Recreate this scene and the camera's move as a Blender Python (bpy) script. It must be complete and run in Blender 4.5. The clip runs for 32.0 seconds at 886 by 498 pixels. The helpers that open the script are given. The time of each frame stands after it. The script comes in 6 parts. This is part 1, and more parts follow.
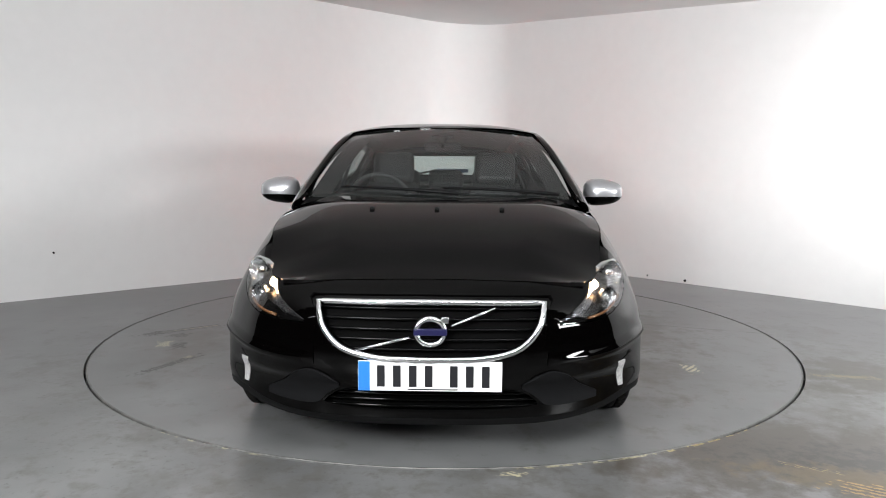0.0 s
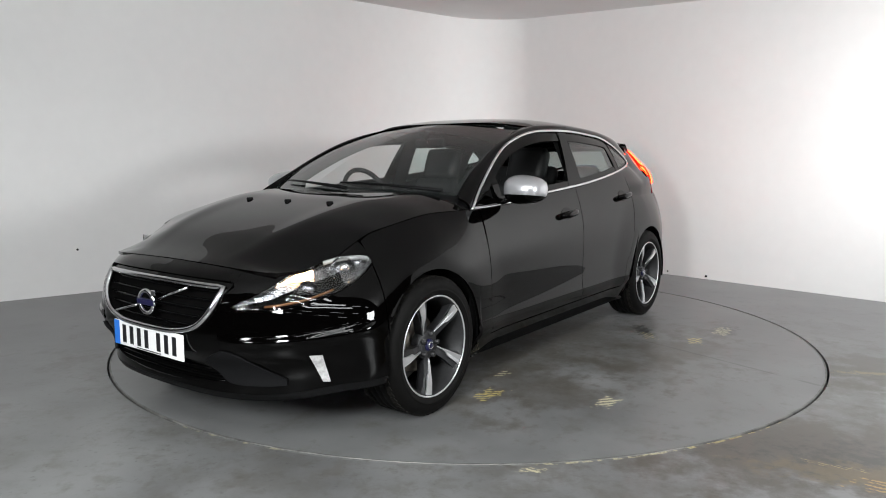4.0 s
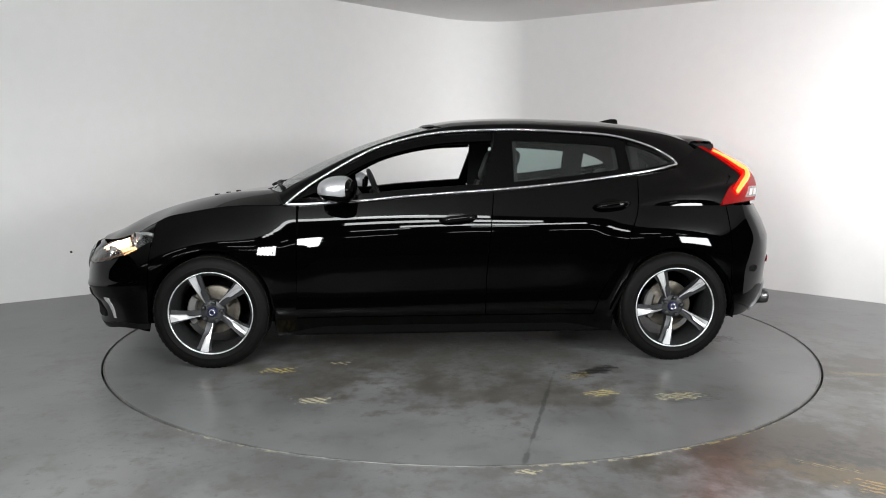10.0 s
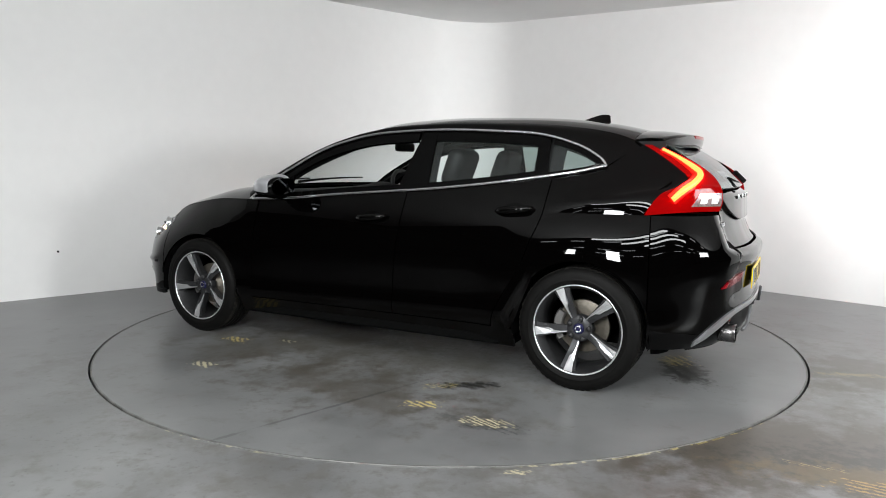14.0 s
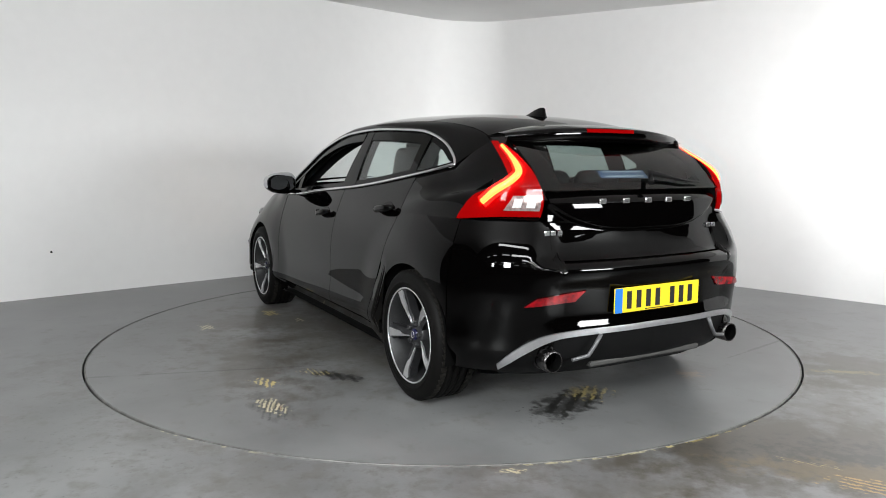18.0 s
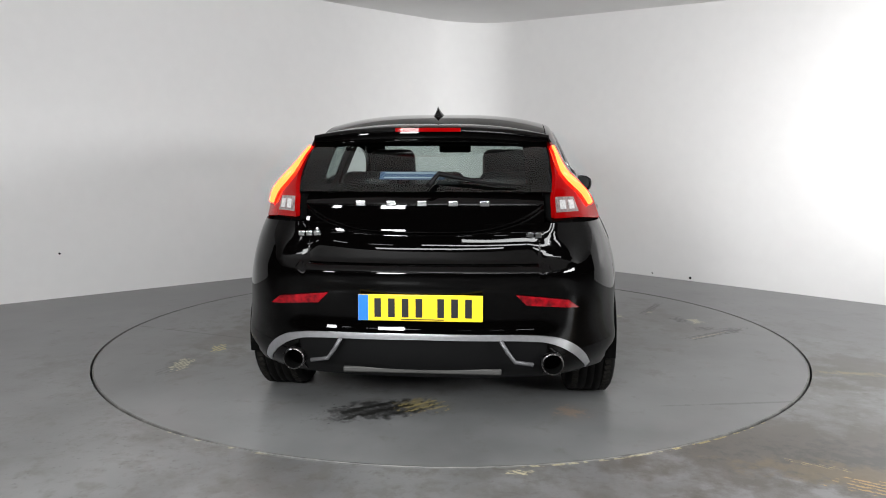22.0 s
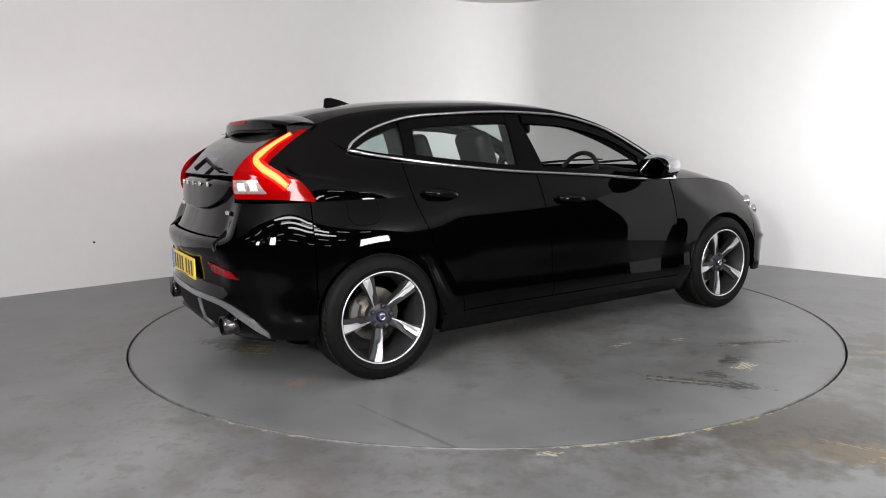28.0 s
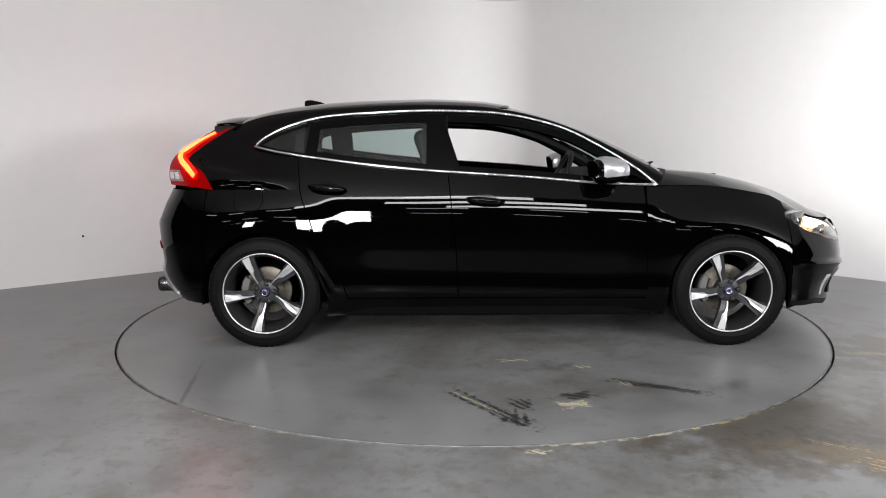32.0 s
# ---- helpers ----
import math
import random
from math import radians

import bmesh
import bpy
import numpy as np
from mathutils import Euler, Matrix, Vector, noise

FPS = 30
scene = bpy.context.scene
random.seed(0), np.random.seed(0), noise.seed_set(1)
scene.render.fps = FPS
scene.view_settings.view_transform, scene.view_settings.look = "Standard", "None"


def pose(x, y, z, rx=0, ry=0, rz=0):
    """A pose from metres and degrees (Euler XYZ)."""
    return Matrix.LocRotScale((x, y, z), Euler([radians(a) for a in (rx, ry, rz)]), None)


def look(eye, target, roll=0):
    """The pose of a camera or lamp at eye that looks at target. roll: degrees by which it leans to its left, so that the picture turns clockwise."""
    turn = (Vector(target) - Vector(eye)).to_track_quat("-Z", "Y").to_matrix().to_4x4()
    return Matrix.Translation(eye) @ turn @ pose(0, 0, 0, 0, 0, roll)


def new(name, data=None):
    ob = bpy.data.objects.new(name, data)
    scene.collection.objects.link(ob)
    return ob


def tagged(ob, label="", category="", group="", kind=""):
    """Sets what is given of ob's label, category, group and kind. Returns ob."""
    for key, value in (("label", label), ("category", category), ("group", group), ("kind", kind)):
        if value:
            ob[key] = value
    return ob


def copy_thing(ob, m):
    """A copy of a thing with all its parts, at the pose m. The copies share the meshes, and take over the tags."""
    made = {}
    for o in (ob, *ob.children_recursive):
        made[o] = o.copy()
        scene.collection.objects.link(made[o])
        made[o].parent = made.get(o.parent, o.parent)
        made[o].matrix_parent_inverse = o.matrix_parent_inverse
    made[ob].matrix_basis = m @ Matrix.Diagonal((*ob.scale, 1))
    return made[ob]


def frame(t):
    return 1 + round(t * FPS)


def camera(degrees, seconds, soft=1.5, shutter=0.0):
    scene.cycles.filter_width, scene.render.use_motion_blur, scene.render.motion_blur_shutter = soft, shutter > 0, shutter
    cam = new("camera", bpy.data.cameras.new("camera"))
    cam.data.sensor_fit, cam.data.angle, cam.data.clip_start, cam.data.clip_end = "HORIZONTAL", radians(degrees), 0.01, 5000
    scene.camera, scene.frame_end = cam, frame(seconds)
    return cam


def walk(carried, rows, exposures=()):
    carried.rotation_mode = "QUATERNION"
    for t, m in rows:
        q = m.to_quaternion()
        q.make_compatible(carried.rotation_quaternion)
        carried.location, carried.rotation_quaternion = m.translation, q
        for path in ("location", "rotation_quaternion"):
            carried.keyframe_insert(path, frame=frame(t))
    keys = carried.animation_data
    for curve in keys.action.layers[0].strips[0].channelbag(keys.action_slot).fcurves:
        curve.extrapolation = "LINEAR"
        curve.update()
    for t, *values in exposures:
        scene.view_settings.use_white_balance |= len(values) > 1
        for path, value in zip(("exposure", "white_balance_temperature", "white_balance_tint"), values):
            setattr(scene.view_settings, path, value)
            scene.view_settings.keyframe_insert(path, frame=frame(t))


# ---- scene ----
cam = camera(64.458, 32.0, soft=1.0)
EYE = (0.0, -4.797, 1.152)
# seconds, yaw, pitch, roll of the camera on its stand
AIM = [(0, 0.162, -6.813, 0.418), (0.5, 0.087, -6.770, 0.515), (1, 0.075, -6.772, 0.506), (1.5, 0.200, -6.795, 0.443), (2, 0.513, -6.893, 0.244), (2.5, 1.318, -7.259, 0.139), (3, 1.617, -7.508, 0.206), (3.5, 1.682, -7.363, 0.147), (5.5, 1.487, -6.787, -0.137), (6, 1.239, -6.806, -0.032), (6.5, 1.066, -6.751, 0.011), (7, 1.025, -6.782, 0.057), (7.5, 1.045, -6.806, 0.047), (8, 1.058, -6.848, 0.045), (8.5, 1.086, -6.868, -0.046), (9, 1.225, -6.879, 0.034), (9.5, 1.301, -6.931, 0.056), (10, 1.282, -7.005, 0.059), (10.5, 1.271, -7.074, 0.109), (11, 0.780, -7.068, 0.246), (11.5, 0.614, -7.010, 0.240), (12, 0.646, -6.963, 0.261), (12.5, 0.651, -7.010, 0.306), (13, 0.548, -7.014, 0.239), (13.5, 0.482, -6.953, 0.255), (14, 0.444, -6.951, 0.304), (14.5, 0.431, -6.954, 0.337), (16.5, 0.368, -6.931, 0.386), (17, 0.283, -6.971, 0.385), (17.5, 0.231, -7.015, 0.311), (18, 0.020, -7.022, 0.170), (18.5, -0.034, -6.960, 0.193), (19, 0.122, -6.948, 0.113), (19.5, 0.236, -6.929, -0.020), (20, 0.341, -6.935, -0.108), (20.5, 0.432, -6.984, -0.035), (21, 0.470, -6.998, -0.015), (21.5, 0.499, -6.958, -0.033), (22, 0.535, -6.924, 0.052), (22.5, 0.540, -6.949, 0.043), (23, 0.605, -6.977, 0.060), (23.5, 0.698, -7.050, 0.032), (24, 0.747, -7.093, -0.017), (24.5, 0.844, -7.108, -0.001), (25, 0.954, -7.143, -0.076), (25.5, 1.262, -7.184, -0.206), (27.5, 2.615, -8.196, -0.966), (28, 2.786, -8.267, -1.098), (28.5, 2.452, -8.128, -1.187), (29, 2.421, -8.119, -1.230), (29.5, 2.363, -8.119, -1.181), (30, 2.254, -8.200, -1.135), (30.5, 2.175, -8.210, -1.099), (31, 2.091, -8.216, -1.105), (31.5, 2.048, -8.200, -1.012), (32, 2.054, -8.479, -0.413)]
walk(cam, [(t, pose(*EYE, 0, 0, yaw) @ pose(0, 0, 0, 90 + pitch) @ pose(0, 0, 0, 0, 0, roll)) for t, yaw, pitch, roll in AIM],
     exposures=[(0, 0.06, 6480, 10), (1, -0.02, 6475, 9.5), (2, -0.08, 6470, 9), (3, -0.10, 6460, 8.5), (9.5, -0.10, 6460, 8.4), (10.5, 0.09, 6460, 8), (19.5, 0.14, 6460, 8), (21.5, 0.07, 6480, 9), (22.7, -0.13, 6520, 11), (25.5, -0.20, 6540, 12), (28, 0.05, 6550, 12.5), (32, -0.01, 6550, 12.5)])
# heading of the turntable, degrees
TURN = [(0, -90.9), (1, -99.3), (2, -107.8), (4, -124.82), (6, -141.65), (8, -158.31), (10, -174.81), (12, -191.23), (14, -207.61), (16, -224.03), (18, -240.54), (20, -257.19), (22, -274.0), (24, -290.95), (26, -307.99), (28, -325.03), (30, -341.92), (32, -358.6)]
CAR_AT = (0.138, -0.014, 0.0)

# ---- world and light ----
world = bpy.data.worlds.new("world")
scene.world = world
world.use_nodes = True
world.node_tree.nodes["Background"].inputs[0].default_value = (0.9, 0.95, 1.0, 1)
world.node_tree.nodes["Background"].inputs[1].default_value = 0.02


def area_lamp(name, eye, target, sx, sy, power, colour=(1, 1, 1), spread=180):
    lamp = bpy.data.lights.new(name, "AREA")
    lamp.shape, lamp.size, lamp.size_y, lamp.energy, lamp.color = "RECTANGLE", sx, sy, power, colour
    lamp.spread = math.radians(spread)
    ob = new(name, lamp)
    ob.matrix_world = look(eye, target)
    return ob


area_lamp("panel_lamp_right", (4.3, -4.5, 1.68), (-0.6, 2.6, 2.0), 1.25, 0.75, 185, (0.975, 0.995, 1))
area_lamp("panel_lamp_left", (-1.1, -4.75, 1.7), (1.2, 2.6, 2.2), 0.5, 0.75, 125, (0.975, 0.995, 1))
area_lamp("panel_lamp_far_left", (-2.6, -4.5, 1.6), (0.6, 2.6, 2.1), 0.3, 0.5, 35, (0.975, 0.995, 1))
for k in range(3):
    area_lamp("booth_tube_lamp", (0.5 + 0.7 * (k - 1), -4.1 - 0.55 * k, 2.72), (0.6, 4.0, 2.1), 2.4, 0.12, 29, (0.975, 0.995, 1))
# added fill, out of view, that only brightens the near end of the east wall
area_lamp("east_wall_fill", (4.5, -0.8, 1.6), (3.3, 1.2, 1.45), 0.4, 1.8, 25, (1, 1, 1), 60)


# ---- materials ----
def shader(name, colour, rough=0.5, metal=0.0, **more):
    m = bpy.data.materials.new(name)
    m.use_nodes = True
    b = m.node_tree.nodes["Principled BSDF"]
    b.inputs["Base Color"].default_value = (*colour, 1)
    b.inputs["Roughness"].default_value = rough
    b.inputs["Metallic"].default_value = metal
    for key, value in more.items():
        b.inputs[key.replace("_", " ")].default_value = value
    return m


def grain(m, scale, amount, bump=0.0, rough=0.0, detail=6.0, second=None):
    """Mottles the colour and the roughness of a material, with a fine relief."""
    t = m.node_tree
    n, l = t.nodes, t.links
    b = n["Principled BSDF"]
    co = n.new("ShaderNodeTexCoord")
    a = n.new("ShaderNodeTexNoise")
    a.inputs["Scale"].default_value, a.inputs["Detail"].default_value = scale, detail
    l.new(co.outputs["Object"], a.inputs["Vector"])
    fac = a.outputs["Fac"]
    if second:
        c = n.new("ShaderNodeTexNoise")
        c.inputs["Scale"].default_value, c.inputs["Detail"].default_value = second, 3
        l.new(co.outputs["Object"], c.inputs["Vector"])
        mid = n.new("ShaderNodeMath")
        mid.operation = "MULTIPLY_ADD"
        mid.inputs[1].default_value = 0.5
        half = n.new("ShaderNodeMath")
        half.operation = "MULTIPLY"
        half.inputs[1].default_value = 0.5
        l.new(c.outputs["Fac"], half.inputs[0])
        l.new(fac, mid.inputs[0])
        l.new(half.outputs[0], mid.inputs[2])
        fac = mid.outputs[0]
    base = b.inputs["Base Color"].default_value[:3]
    ramp = n.new("ShaderNodeValToRGB")
    ramp.color_ramp.elements[0].position, ramp.color_ramp.elements[1].position = 0.3, 0.7
    ramp.color_ramp.elements[0].color = (*[max(v * (1 - amount), 0) for v in base], 1)
    ramp.color_ramp.elements[1].color = (*[min(v * (1 + amount), 1) for v in base], 1)
    l.new(fac, ramp.inputs[0])
    l.new(ramp.outputs[0], b.inputs["Base Color"])
    if rough:
        r = n.new("ShaderNodeMapRange")
        r.inputs[3].default_value = max(b.inputs["Roughness"].default_value - rough, 0.02)
        r.inputs[4].default_value = b.inputs["Roughness"].default_value + rough
        l.new(fac, r.inputs[0])
        l.new(r.outputs[0], b.inputs["Roughness"])
    if bump:
        u = n.new("ShaderNodeBump")
        u.inputs["Strength"].default_value, u.inputs["Distance"].default_value = 0.6, bump
        l.new(a.outputs["Fac"], u.inputs["Height"])
        l.new(u.outputs[0], b.inputs["Normal"])
    return m


def glass(name, tint, gloss=0.02, dust_haze=0.0):
    m = bpy.data.materials.new(name)
    m.use_nodes = True
    n, l = m.node_tree.nodes, m.node_tree.links
    n.clear()
    out, mix = n.new("ShaderNodeOutputMaterial"), n.new("ShaderNodeMixShader")
    tr, gl, lw = n.new("ShaderNodeBsdfTransparent"), n.new("ShaderNodeBsdfGlossy"), n.new("ShaderNodeLayerWeight")
    tr.inputs[0].default_value = (*tint, 1)
    gl.inputs["Roughness"].default_value = gloss
    pw, mr = n.new("ShaderNodeMath"), n.new("ShaderNodeMapRange")
    pw.operation = "POWER"
    pw.inputs[1].default_value = 4.0
    lw.inputs[0].default_value = 0.5
    l.new(lw.outputs["Facing"], pw.inputs[0])
    l.new(pw.outputs[0], mr.inputs[0])
    mr.inputs[3].default_value, mr.inputs[4].default_value = 0.045, 0.9
    l.new(mr.outputs[0], mix.inputs[0])
    # a thin film scatters light: rear-pane dust, and haze painted into the windscreen
    df, film = n.new("ShaderNodeBsdfDiffuse"), n.new("ShaderNodeMixShader")
    df.inputs[0].default_value = (0.40, 0.45, 0.44, 1)
    nz, dm, co = n.new("ShaderNodeTexNoise"), n.new("ShaderNodeMapRange"), n.new("ShaderNodeTexCoord")
    nz.inputs["Scale"].default_value, nz.inputs["Detail"].default_value = 7, 5
    l.new(co.outputs["Object"], nz.inputs["Vector"])
    dm.inputs[1].default_value, dm.inputs[2].default_value = 0.3, 0.7
    dm.inputs[3].default_value, dm.inputs[4].default_value = dust_haze * 0.92, dust_haze * 1.08
    l.new(nz.outputs["Fac"], dm.inputs[0])
    l.new(dm.outputs[0], film.inputs[0])
    l.new(tr.outputs[0], film.inputs[1])
    l.new(df.outputs[0], film.inputs[2])
    l.new(film.outputs[0], mix.inputs[1])
    l.new(gl.outputs[0], mix.inputs[2])
    l.new(mix.outputs[0], out.inputs[0])
    return m


def glow(name, colour, strength, gloss=0.5):
    m = shader(name, colour, 0.3, 0, Specular_IOR_Level=gloss)
    b = m.node_tree.nodes["Principled BSDF"]
    b.inputs["Emission Color"].default_value = (*colour, 1)
    b.inputs["Emission Strength"].default_value = strength
    return m


PAINT = shader("black_paint", (0.0006, 0.0005, 0.0005), 0.3, 0.0, Coat_Weight=1.0, Coat_Roughness=0.02, Coat_IOR=1.29, Specular_IOR_Level=0.0)
TRIM = grain(shader("black_plastic", (0.0034, 0.0034, 0.0036), 0.5, 0, Specular_IOR_Level=0.12), 300, 0.3, 0.0003)
GREY_TRIM = grain(shader("grey_plastic_trim", (0.006, 0.006, 0.0065), 0.65, 0, Specular_IOR_Level=0.08), 200, 0.2, 0.0003)
GLOSS_BLACK = shader("gloss_black", (0.001, 0.001, 0.001), 0.07, 0, Specular_IOR_Level=0.12)
SLAT = shader("slat_black", (0.0015, 0.0015, 0.0016), 0.25, 0, Specular_IOR_Level=0.12)
CHROME = shader("bright_metal", (0.75, 0.75, 0.76), 0.18, 1.0)
DULL_CHROME = grain(shader("dull_chrome", (0.13, 0.125, 0.125), 0.28, 1.0), 50, 0.3, 0, 0.1)
SATIN = grain(shader("satin_silver", (0.55, 0.55, 0.57), 0.33, 0.9), 60, 0.06, 0, 0.05)
FIN_GREY = grain(shader("satin_grey", (0.13, 0.13, 0.135), 0.45, 0.5), 60, 0.1, 0, 0.05)
SILVER_PAINT = shader("silver_paint", (0.5, 0.5, 0.52), 0.3, 0.7, Coat_Weight=0.6)
RUBBER = grain(shader("rubber", (0.0034, 0.0032, 0.003), 0.6, 0, Specular_IOR_Level=0.1), 40, 0.35, 0.0006, 0.1)
TREAD = grain(shader("dusty_tread", (0.013, 0.012, 0.0105), 0.8, 0, Specular_IOR_Level=0.1), 60, 0.6, 0.0006)
ALLOY_DARK = grain(shader("grey_alloy", (0.034, 0.034, 0.036), 0.42, 0.5), 90, 0.1)
ALLOY_CUT = grain(shader("diamond_cut_alloy", (0.66, 0.66, 0.67), 0.34, 0.85), 25, 0.05)
BARREL = grain(shader("rim_barrel", (0.02, 0.02, 0.021), 0.5, 0.3), 60, 0.2)
IRON = grain(shader("brake_iron", (0.13, 0.115, 0.095), 0.5, 0.6), 30, 0.35, 0.0004, 0.1)
CABIN = grain(shader("cabin_dark", (0.005, 0.005, 0.0053), 0.7, 0, Specular_IOR_Level=0.25), 120, 0.3, 0.0005)
LEATHER = grain(shader("black_leather", (0.010, 0.010, 0.0105), 0.5, 0, Specular_IOR_Level=0.3), 220, 0.25, 0.0006, 0.1)
UNDER = shader("underbody", (0.002, 0.002, 0.002), 0.9, 0, Specular_IOR_Level=0.05)
# the windscreen's pale reflected haze is put in as a diffuse film
CLEAR = glass("clear_glass", (0.86, 0.9, 0.89), 0.02, 0.02)
TINT_DUSTY = glass("dusty_tinted_glass", (0.70, 0.79, 0.77), 0.03, 0.014)
TINT = glass("tinted_glass", (0.52, 0.60, 0.58))
LENS = glass("clear_lens", (0.93, 0.94, 0.95))
# weak emission stands in for lamp light spread through the red lens
RED_LENS = shader("red_lens", (0.12, 0.0004, 0.0008), 0.05, 0, Specular_IOR_Level=0.08, Emission_Color=(1, 0.006, 0.004, 1), Emission_Strength=0.12)
RED_DIM = grain(shader("red_reflector", (0.16, 0.001, 0.004), 0.08, 0.0, Coat_Weight=0.5, Specular_IOR_Level=0.2), 38, 0.75, 0.002)
# emissive red that imitates the guide's halo
RED_HALO = glow("red_lamp_halo", (1.0, 0.012, 0.006), 0.9, 0.08)
RED_GLOW = glow("red_light_guide", (1.0, 0.021, 0.0045), 36.0)
WHITE_LENS = grain(shader("ribbed_white_lens", (0.50, 0.49, 0.49), 0.2, 0.2), 90, 0.25, 0.0006)
REVERSE_LENS = grain(shader("reversing_lens", (0.21, 0.16, 0.155), 0.12, 0.2, Coat_Weight=0.6), 60, 0.5, 0.0008)
WARM_GLOW = glow("warm_bulb", (1.0, 0.60, 0.30), 30.0)
AMBER = shader("amber_lens", (0.10, 0.045, 0.02), 0.2, 0.2)
PLATE_WHITE = shader("plate_white", (0.82, 0.82, 0.82), 0.3)
PLATE_YELLOW = shader("plate_yellow", (0.85, 0.60, 0.02), 0.3)
PLATE_BLUE = shader("plate_blue", (0.02, 0.16, 0.62), 0.3)
INK = shader("plate_ink", (0.008, 0.008, 0.01), 0.4)
BLUE_BADGE = shader("blue_badge", (0.008, 0.008, 0.045), 0.3, 0.1)
STICKER = shader("sticker_blue", (0.05, 0.085, 0.16), 0.5)
STICKER_WHITE = shader("sticker_white", (0.32, 0.36, 0.40), 0.5)
WALL = grain(shader("white_wall_paint", (0.80, 0.79, 0.785), 0.6), 1.3, 0.02, 0.0, 0.05, 8, 9.0)
CEILING = grain(shader("ceiling_paint", (0.74, 0.735, 0.73), 0.75), 1.1, 0.03)
DARK_WALL = grain(shader("dark_workshop_wall", (0.012, 0.012, 0.013), 0.85), 0.8, 0.3)
TUBE = glow("tube_light", (0.95, 0.97, 1.0), 16.0)
GAP_SHADE = shader("gap_shade", (0.006, 0.006, 0.006), 0.9)


# ---- mesh helpers ----
def mesh_of(name, bm, material):
    me = bpy.data.meshes.new(name)
    bm.normal_update()
    bm.to_mesh(me)
    bm.free()
    me.materials.append(material)
    return me


def part(name, bm, material, parent, label=""):
    ob = new(name, mesh_of(name, bm, material))
    ob.parent = parent
    return tagged(ob, label) if label else ob


def catmull(points, n):
    """n points on a smooth curve through the given ones, even in length."""
    p = np.array(points, float)
    p = np.vstack([2 * p[0] - p[1], p, 2 * p[-1] - p[-2]])
    out = []
    for i in range(1, len(p) - 2):
        for t in np.linspace(0, 1, 24, endpoint=False):
            a, b, c, d = p[i - 1], p[i], p[i + 1], p[i + 2]
            out.append(0.5 * (2 * b + (c - a) * t + (2 * a - 5 * b + 4 * c - d) * t * t + (3 * b - a - 3 * c + d) * t ** 3))
    out.append(p[-2])
    out = np.array(out)
    s = np.concatenate([[0], np.cumsum(np.linalg.norm(np.diff(out, axis=0), axis=1))])
    return np.array([np.interp(np.linspace(0, s[-1], n), s, out[:, k]) for k in range(out.shape[1])]).T


def spline(xs, ys):
    """A smooth function through the knots (xs rising), held at the ends."""
    xs, ys = np.array(xs, float), np.array(ys, float)
    if xs[0] > xs[-1]:
        xs, ys = xs[::-1], ys[::-1]
    h, d = np.diff(xs), np.diff(ys) / np.diff(xs)
    m = np.zeros(len(xs))
    m[0], m[-1] = d[0], d[-1]
    for i in range(1, len(xs) - 1):
        if d[i - 1] * d[i] > 0:
            m[i] = 2 * d[i - 1] * d[i] / (d[i - 1] + d[i])

    def f(x):
        x = min(max(x, xs[0]), xs[-1])
        i = min(max(int(np.searchsorted(xs, x)) - 1, 0), len(h) - 1)
        t = (x - xs[i]) / h[i]
        return float((1 + 2 * t) * (1 - t) ** 2 * ys[i] + t * (1 - t) ** 2 * h[i] * m[i]
                     + t * t * (3 - 2 * t) * ys[i + 1] + t * t * (t - 1) * h[i] * m[i + 1])
    return f


def smooth(a, b, x):
    t = min(max((x - a) / (b - a), 0), 1)
    return t * t * (3 - 2 * t)


CORE = Vector((0, 0, 0.6))


def sheet(bm, pts, flange=0.012, flip=None):
    """A grid of points as a smooth panel whose rim turns inward. flip: None looks away from the car's core."""
    nu, nv = len(pts), len(pts[0])
    vs = [[bm.verts.new(p) for p in row] for row in pts]
    fs = []
    for i in range(nu - 1):
        for j in range(nv - 1):
            q = (vs[i][j], vs[i + 1][j], vs[i + 1][j + 1], vs[i][j + 1])
            if len({tuple(round(c, 5) for c in v.co) for v in q}) > 2:
                fs.append(bm.faces.new(q))
    for f in fs:
        f.normal_update()
    side = sum(f.normal.dot(f.calc_center_median() - CORE) * f.calc_area() for f in fs)
    if (side < 0) if flip is None else flip:
        for f in fs:
            f.normal_flip()
    for f in fs:
        f.smooth = True
    if flange:
        rim = {e for f in fs for e in f.edges if len(e.link_faces) == 1}
        for v in {v for e in rim for v in e.verts}:
            v.normal_update()
        got = bmesh.ops.extrude_edge_only(bm, edges=list(rim))
        made = [g for g in got["geom"] if isinstance(g, bmesh.types.BMVert)]
        near = {tuple(round(c, 6) for c in v.co): v.normal.copy() for e in rim for v in e.verts}
        for v in made:
            v.co -= near[tuple(round(c, 6) for c in v.co)] * flange
        for e in rim:
            e.smooth = False
    return vs


def flip_y(pts):
    return [[(p[0], -p[1], p[2]) for p in row] for row in pts]


def both(name, grids, material, parent, flange=0.012, label=""):
    """The same panel on the car's left and right; grids: one or several grids of points."""
    made = []
    for mirrored in (False, True):
        bm = bmesh.new()
        for pts in grids:
            sheet(bm, flip_y(pts) if mirrored else pts, flange)
        made.append(part(name, bm, material, parent, label))
    return made


